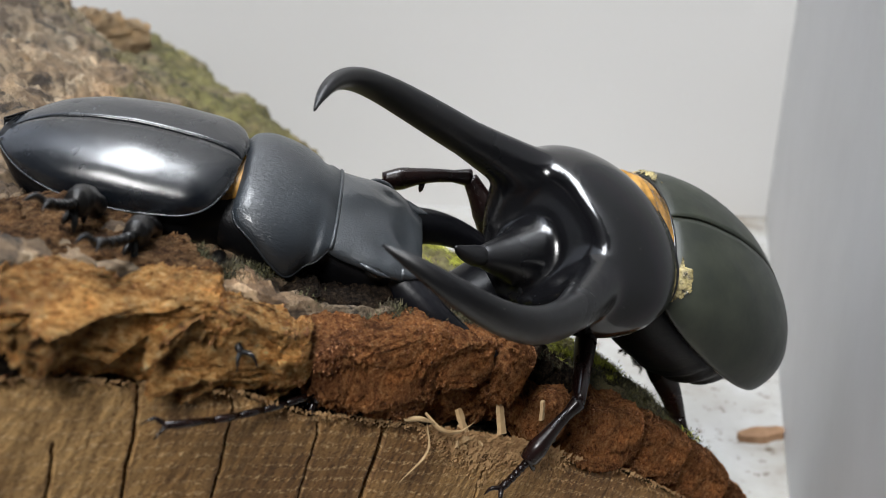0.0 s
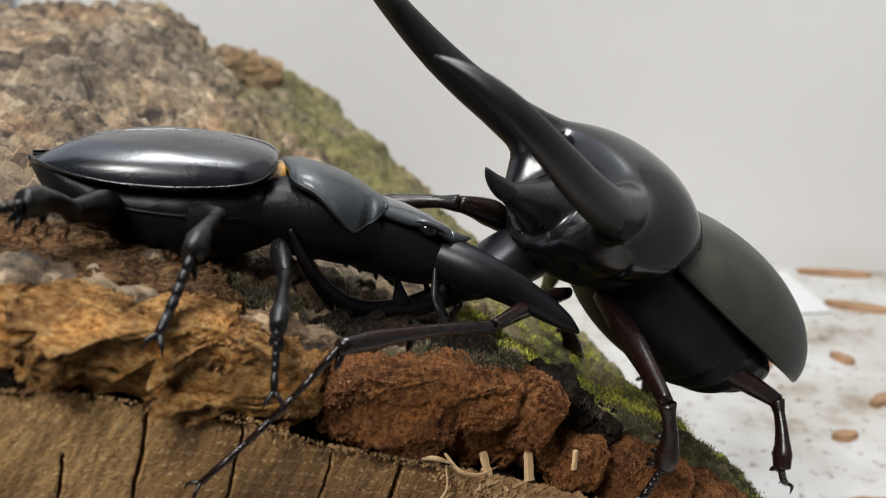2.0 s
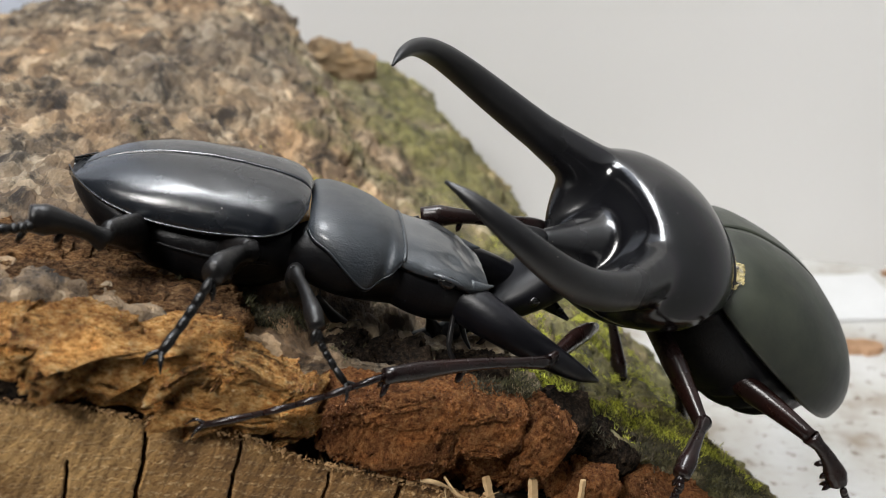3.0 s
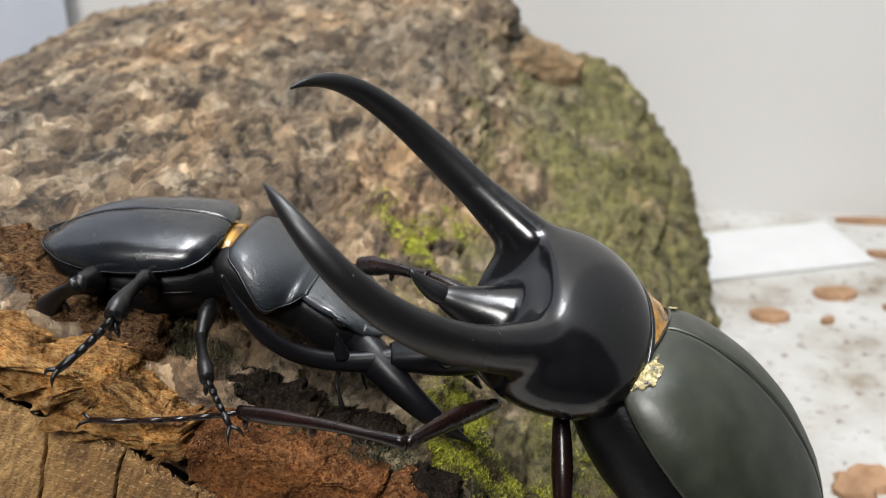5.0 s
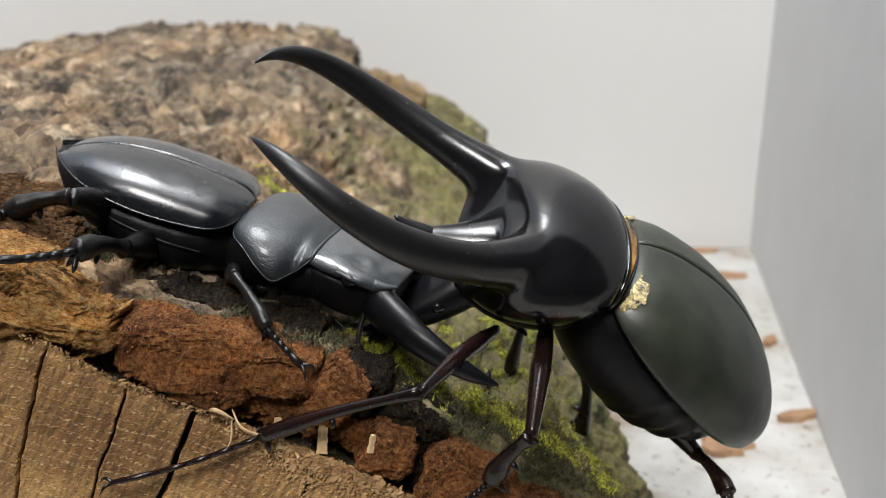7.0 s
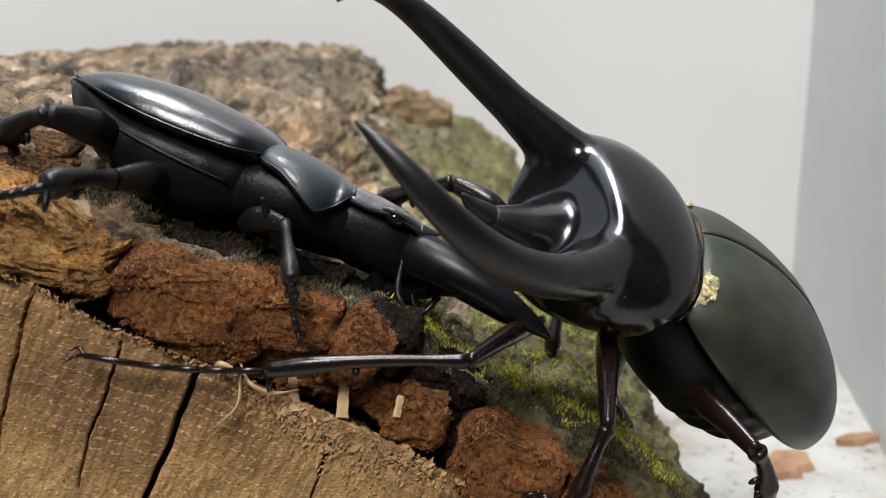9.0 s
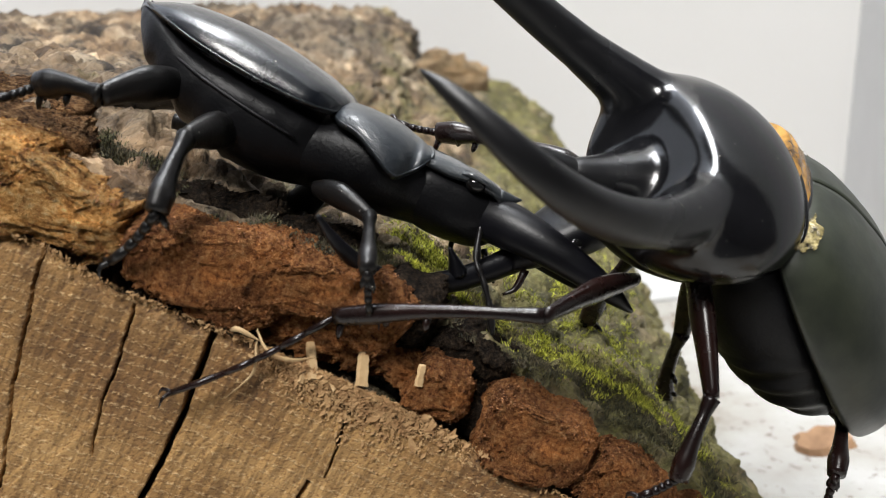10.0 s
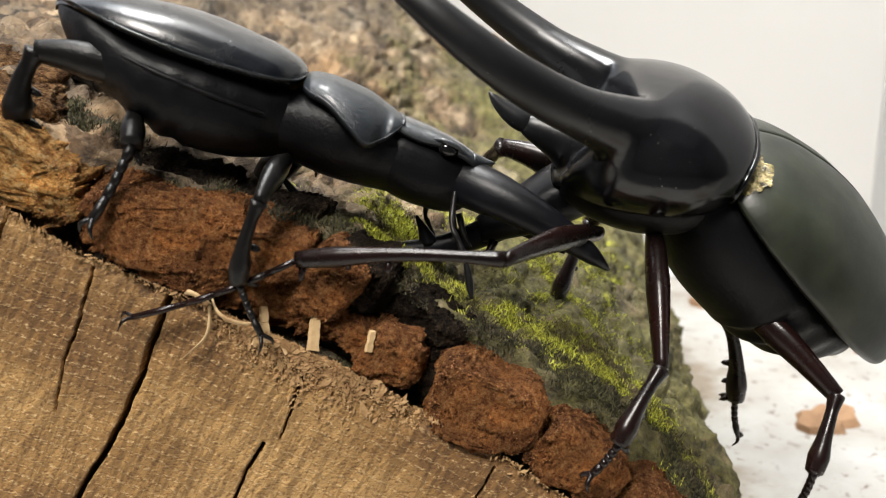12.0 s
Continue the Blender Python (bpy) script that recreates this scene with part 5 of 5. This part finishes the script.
    ATLAS_FRONT_FAR = [
        (0, (-0.1, 18.0, -4.4), (-2.0, 18.6, -4.9), (-2.3, 18.8, -5.1)),
        (0.5, (-0.7, 18.0, -4.5), (-2.0, 18.6, -4.8), (-2.0, 18.8, -4.6)),
        (1, (-0.7, 18.0, -4.7), (-1.8, 18.6, -4.7), (-2.2, 18.8, -4.8)),
        (1.5, (-0.8, 18.0, -4.8), (-1.5, 18.6, -4.9), (-1.8, 18.8, -5.1)),
        (2.5, (-1.3, 18.0, -4.3), (-2.2, 18.6, -4.4), (-2.6, 18.8, -4.6)),
        (4.5, (-0.9, 18.0, -4.4), (-2.4, 18.6, -4.7), (-2.9, 18.8, -4.9)),
        (5, (-1.1, 18.0, -4.1), (-2.3, 18.6, -4.3), (-2.8, 18.8, -4.5)),
        (5.5, (-0.0, 18.0, -4.9), (-1.7, 18.6, -5.1), (-2.1, 18.8, -5.3)),
        (6.5, (0.9, 18.0, -5.8), (0.1, 18.6, -5.7), (-0.3, 18.8, -5.8)),
        (7, (0.5, 18.0, -5.3), (-0.7, 18.6, -5.3), (-1.2, 18.8, -5.5)),
        (9, (0.6, 18.0, -5.3), (-0.7, 18.6, -5.5), (-1.1, 18.8, -5.6)),
        (9.5, (0.5, 18.0, -5.1), (-0.8, 18.6, -5.2), (-1.2, 18.8, -5.3)),
        (10, (0.7, 18.0, -5.0), (-0.8, 18.6, -4.9), (-1.2, 18.8, -4.8)),
        (10.5, (1.1, 18.0, -5.7), (-0.3, 18.6, -5.8), (-0.7, 18.8, -5.8)),
        (12, (1.9, 18.0, -5.9), (1.0, 18.6, -6.0), (0.6, 18.8, -6.0)),
    ]
    ATLAS_HIND_FAR = [
        (0, (5.2, 19.0, -10.4), (6.8, 19.5, -11.9), (7.2, 19.6, -13.1)),
        (1, (4.5, 19.0, -9.2), (4.9, 19.5, -10.3), (5.2, 19.6, -10.9)),
        (2.5, (3.2, 19.0, -8.6), (3.8, 19.5, -9.9), (4.0, 19.6, -10.5)),
        (6.5, (3.9, 19.0, -8.7), (3.7, 19.5, -10.2), (3.7, 19.6, -10.5)),
        (7, (3.7, 19.0, -8.4), (3.7, 19.5, -9.9), (3.7, 19.6, -10.5)),
        (9.5, (3.4, 19.0, -8.3), (3.6, 19.5, -10.0), (3.6, 19.6, -10.3)),
        (10, (3.9, 19.0, -8.5), (3.8, 19.5, -9.8), (3.6, 19.6, -10.2)),
        (10.5, (5.3, 19.0, -8.8), (5.7, 19.5, -11.1), (5.7, 19.6, -12.0)),
        (11, (5.1, 19.0, -9.1), (5.4, 19.5, -11.0), (5.5, 19.6, -11.8)),
        (11.5, (5.2, 19.0, -9.1), (5.6, 19.5, -11.2), (5.7, 19.6, -11.8)),
        (12, (5.3, 19.0, -9.1), (5.6, 19.5, -11.2), (5.7, 19.6, -11.9)),
    ]
    STAG_HIND_NEAR = [
        (1, (-6.38, 16.31, -3.69), (-7.20, 15.84, -3.37), (-7.78, 15.70, -3.21)),
        (1.5, (-6.64, 16.49, -3.61), (-7.29, 15.86, -3.21), (-7.72, 15.70, -2.99)),
        (2, (-7.13, 16.62, -3.42), (-7.74, 15.94, -3.03), (-8.12, 15.70, -2.97)),
        (2.5, (-7.10, 16.35, -3.49), (-7.88, 15.84, -3.13), (-8.24, 15.70, -3.10)),
        (4.5, (-6.48, 15.73, -3.31), (-7.27, 16.34, -3.44), (-7.71, 15.70, -3.40)),
        (5, (-6.28, 15.97, -3.56), (-7.02, 16.11, -4.21), (-7.53, 15.70, -4.48)),
        (5.5, (-5.50, 15.51, -3.84), (-6.47, 15.29, -3.88), (-7.34, 15.70, -4.81)),
        (6, (-5.47, 16.34, -4.22), (-6.39, 15.98, -4.12), (-7.19, 15.70, -4.77)),
        (6.5, (-4.91, 16.07, -3.69), (-5.11, 15.25, -3.17), (-5.63, 15.70, -2.89)),
        (7, (-5.21, 16.09, -3.94), (-6.16, 16.20, -4.20), (-6.50, 15.70, -4.09)),
        (9, (-5.30, 15.71, -3.73), (-6.07, 16.22, -4.10), (-6.28, 15.70, -4.15)),
        (9.5, (-5.24, 15.43, -3.79), (-6.01, 15.97, -4.12), (-6.30, 15.70, -4.24)),
        (10, (-4.70, 15.42, -4.03), (-5.61, 15.79, -3.93), (-5.81, 15.70, -3.99)),
        (10.5, (-4.67, 15.16, -3.85), (-5.22, 14.80, -4.60), (-6.22, 15.70, -5.30)),
        (11, (-5.06, 15.96, -4.03), (-5.65, 15.88, -4.83), (-5.91, 15.70, -5.11)),
        (11.5, (-4.89, 15.55, -3.80), (-5.34, 15.21, -4.62), (-5.92, 15.70, -5.25)),
        (12, (-4.92, 15.26, -3.85), (-5.32, 15.34, -4.75), (-5.67, 15.70, -5.17)),
    ]
    STAG_MID_NEAR = [
        (0, (-5.68, 17.07, -4.46), (-6.23, 16.14, -4.08), (-7.59, 14.60, -3.42)),
        (0.5, (-5.69, 16.64, -4.70), (-6.39, 15.74, -4.59), (-7.90, 14.60, -4.77)),
        (1, (-5.29, 16.22, -3.85), (-5.91, 15.26, -3.96), (-6.83, 14.60, -4.66)),
        (1.5, (-5.24, 16.32, -3.82), (-5.84, 15.36, -3.99), (-6.79, 14.60, -4.74)),
        (2, (-5.39, 16.37, -3.66), (-5.95, 15.38, -3.74), (-6.67, 14.60, -4.60)),
        (2.5, (-5.16, 16.21, -3.82), (-5.83, 15.28, -3.77), (-6.67, 14.60, -4.56)),
        (4.5, (-5.12, 15.91, -3.72), (-5.58, 14.87, -3.65), (-6.39, 14.60, -4.46)),
        (5, (-5.35, 16.31, -3.58), (-5.40, 15.16, -3.63), (-6.12, 14.60, -4.25)),
        (5.5, (-4.68, 15.54, -4.32), (-5.49, 14.73, -4.30), (-6.21, 14.60, -4.55)),
        (6, (-4.76, 16.33, -4.90), (-5.05, 15.28, -4.54), (-6.32, 14.60, -4.59)),
        (6.5, (-4.54, 15.96, -4.72), (-5.02, 14.96, -4.43), (-6.14, 14.60, -4.57)),
        (7, (-4.45, 16.06, -4.77), (-4.92, 15.06, -4.47), (-5.82, 14.60, -4.43)),
        (9, (-4.45, 15.51, -4.59), (-5.05, 14.54, -4.50), (-5.64, 14.60, -4.58)),
        (9.5, (-4.31, 15.22, -4.84), (-5.15, 14.44, -4.87), (-5.67, 14.60, -4.83)),
        (10, (-3.57, 15.13, -4.53), (-3.81, 14.33, -5.31), (-4.35, 14.60, -5.85)),
        (10.5, (-3.15, 15.25, -4.17), (-3.14, 14.18, -4.60), (-4.21, 14.60, -5.52)),
        (11, (-3.23, 14.72, -4.39), (-3.70, 14.52, -5.42), (-4.18, 14.60, -5.83)),
        (11.5, (-3.44, 15.04, -4.41), (-3.70, 14.50, -5.39), (-4.23, 14.60, -6.11)),
        (12, (-3.83, 16.01, -4.50), (-3.69, 15.02, -5.04), (-4.21, 14.60, -6.03)),
    ]
    STAG_FRONT_NEAR = [
        (0, (-5.10, 16.59, -5.14), (-5.46, 15.53, -4.95), (-5.52, 14.60, -5.36)),
        (0.5, (-5.08, 16.05, -4.87), (-5.34, 14.94, -4.93), (-5.16, 14.60, -5.47)),
        (1, (-5.04, 15.59, -4.50), (-5.33, 14.51, -4.75), (-5.28, 14.60, -5.39)),
        (1.5, (-4.75, 15.67, -4.52), (-5.19, 14.66, -4.82), (-5.27, 14.60, -5.32)),
        (2, (-4.68, 15.80, -4.39), (-5.10, 14.77, -4.63), (-5.23, 14.60, -5.35)),
        (2.5, (-4.71, 15.93, -3.93), (-4.63, 14.90, -4.42), (-3.81, 14.60, -5.63)),
        (4.5, (-4.16, 15.72, -4.86), (-4.23, 14.58, -4.81), (-4.41, 14.60, -5.52)),
        (5, (-4.38, 15.94, -4.38), (-3.93, 14.90, -4.43), (-3.59, 14.60, -4.87)),
        (5.5, (-3.82, 15.71, -4.46), (-3.56, 14.68, -4.87), (-3.54, 14.60, -5.48)),
        (6, (-3.51, 16.12, -4.98), (-3.17, 15.14, -5.46), (-2.43, 14.60, -6.63)),
        (6.5, (-3.29, 15.98, -4.68), (-3.03, 15.01, -5.23), (-2.79, 14.60, -6.71)),
        (7, (-2.74, 15.95, -5.22), (-2.18, 15.12, -5.76), (-1.08, 14.60, -6.82)),
        (9, (-2.12, 15.34, -5.20), (-1.97, 14.35, -5.73), (-1.91, 14.60, -6.58)),
        (9.5, (-2.26, 14.98, -5.21), (-2.24, 13.93, -5.66), (-2.30, 14.60, -6.41)),
        (10, (-1.25, 15.24, -5.59), (-1.23, 14.19, -6.02), (-1.23, 14.60, -6.75)),
        (10.5, (-1.31, 15.27, -5.44), (-1.26, 14.19, -5.83), (-1.49, 14.60, -6.53)),
        (11, (-1.09, 15.03, -5.34), (-0.66, 14.18, -5.96), (-0.34, 14.60, -7.14)),
        (11.5, (-0.93, 15.35, -5.14), (-0.31, 14.71, -5.84), (0.23, 14.60, -6.94)),
        (12, (-1.94, 14.57, -5.68), (-2.27, 14.60, -6.77), (-1.98, 14.60, -7.56)),
    ]

    def turned(row):
        t, x, y, z, yaw, pitch, roll = row
        return Matrix.Translation(W(x, y, z)) @ Matrix.Rotation(radians(yaw), 4, "Z") @ Matrix.Rotation(radians(-pitch), 4, "Y") @ Matrix.Rotation(radians(roll), 4, "X")

    def bodies(root, root_rows, follow):
        walk(root, [(r[0], log_turn(r[0]) @ turned(r)) for r in filled(root_rows)])
        for ob, rows in follow:
            walk(ob, [(r[0], turned(q).inverted() @ turned(r)) for q, r in zip(root_rows, rows)])

    def aimed(start, end, up):
        x = (end - start).normalized()
        y = up.cross(x).normalized()
        z = x.cross(y)
        return Matrix.Translation(start) @ Matrix((x, y, z)).transposed().to_4x4()

    def step(leg, lengths, root_rows, hip_rows, hip, rows, rise=None):
        """Sets a leg through its knee, ankle and toe; a leg with a rise bends its knee that way and reaches for the ankle."""
        l1, l2 = lengths[0] * 0.01, lengths[1] * 0.01
        times = [r[0] for r in rows]
        keys = ([], [], [])
        for root, body in zip(root_rows, hip_rows):
            t = root[0]
            bend, ankle, toe = (W(*[np.interp(t, times, [r[j][k] for r in rows]) for k in range(3)]) for j in (1, 2, 3))
            h = turned(body) @ (Vector(hip) * 0.01)
            if rise:
                bend = turned(body) @ (Vector((hip[0] + rise[0], hip[1] + rise[1], hip[2] + rise[2])) * 0.01)
            way = ankle - h
            reach = min(max(way.length, abs(l1 - l2) + 0.0005), l1 + l2 - 0.0002)
            way.normalize()
            along = (l1 * l1 - l2 * l2 + reach * reach) / (2 * reach)
            side = bend - h
            side = (side - way * side.dot(way)).normalized()
            knee = h + way * along + side * math.sqrt(max(l1 * l1 - along * along, 0))
            foot = h + way * reach
            if not rise:
                knee = h + (bend - h).normalized() * l1
                foot = knee + (ankle - knee).normalized() * l2
            up = Vector((0.05, -0.35, 1)).normalized()
            inv = turned(root).inverted()
            for key, m in zip(keys, (aimed(h, knee, up), aimed(knee, foot, up), aimed(foot, toe, up))):
                key.append((t, inv @ m))
        for ob, key in zip(leg, keys):
            walk(ob, key)

    walk(log, [(t, log_turn(t)) for t in (0, 2, 2.7, 3.0, 3.25, 3.5, 3.75, 4.0, 4.3, 5, 12)])
    bodies(stag, STAG_FRONT, [(stag_rear, STAG_REAR)])
    bodies(horned, ATLAS_FRONT, [(horned_rear, ATLAS_REAR), (horned_head, ATLAS_HEAD)])
    # far legs: knee, ankle and toe at rest on the far side of the rim
    def still(knee, ankle, toe):
        return [(t, knee, ankle, toe) for t in (0, 12)]

    for name, body, hip, rows in (
        ("front_near", STAG_FRONT, (0.22, -0.77, -0.78), STAG_FRONT_NEAR),
        ("mid_near", STAG_REAR, (-1.08, -0.70, -0.90), STAG_MID_NEAR),
        ("hind_near", STAG_REAR, (-1.99, -0.68, -0.62), STAG_HIND_NEAR),
        ("front_far", STAG_FRONT, (0.45, 0.70, -0.70), still((-2.6, 18.6, -4.4), (-2.3, 18.6, -5.6), (-1.9, 18.7, -6.1))),
        ("mid_far", STAG_REAR, (-1.08, 0.70, -0.90), still((-5.0, 18.9, -3.7), (-4.6, 18.9, -4.9), (-4.2, 19.0, -5.2))),
        ("hind_far", STAG_REAR, (-1.99, 0.68, -0.62), still((-6.3, 18.6, -3.9), (-6.6, 18.8, -4.6), (-6.9, 18.9, -4.8))),
    ):
        step(stag_legs[name], STAG_LEGS[name], STAG_FRONT, body, hip, rows, (-0.2, 1.0, -0.25) if name.endswith("far") else None)
    for name, body, hip, rows in (
        ("front_near", ATLAS_FRONT, (0.37, 0.85, -1.15), ATLAS_FRONT_NEAR),
        ("mid_near", ATLAS_REAR, (0.03, 0.95, -1.35), ATLAS_MID_NEAR),
        ("hind_near", ATLAS_REAR, (-1.50, 0.85, -1.30), ATLAS_HIND_NEAR),
        ("front_far", ATLAS_FRONT, (0.50, -0.85, -1.00), ATLAS_FRONT_FAR),
        ("mid_far", ATLAS_REAR, (-0.10, -1.00, -1.30), still((2.6, 19.6, -7.2), (2.2, 19.4, -8.6), (1.9, 19.3, -9.0))),
        ("hind_far", ATLAS_REAR, (-1.20, -1.00, -1.30), ATLAS_HIND_FAR),
    ):
        step(horned_legs[name], HORNED_LEGS[name], ATLAS_FRONT, body, hip, rows, (0.0, -1.2, -0.2) if name == "mid_far" else None)


motions()
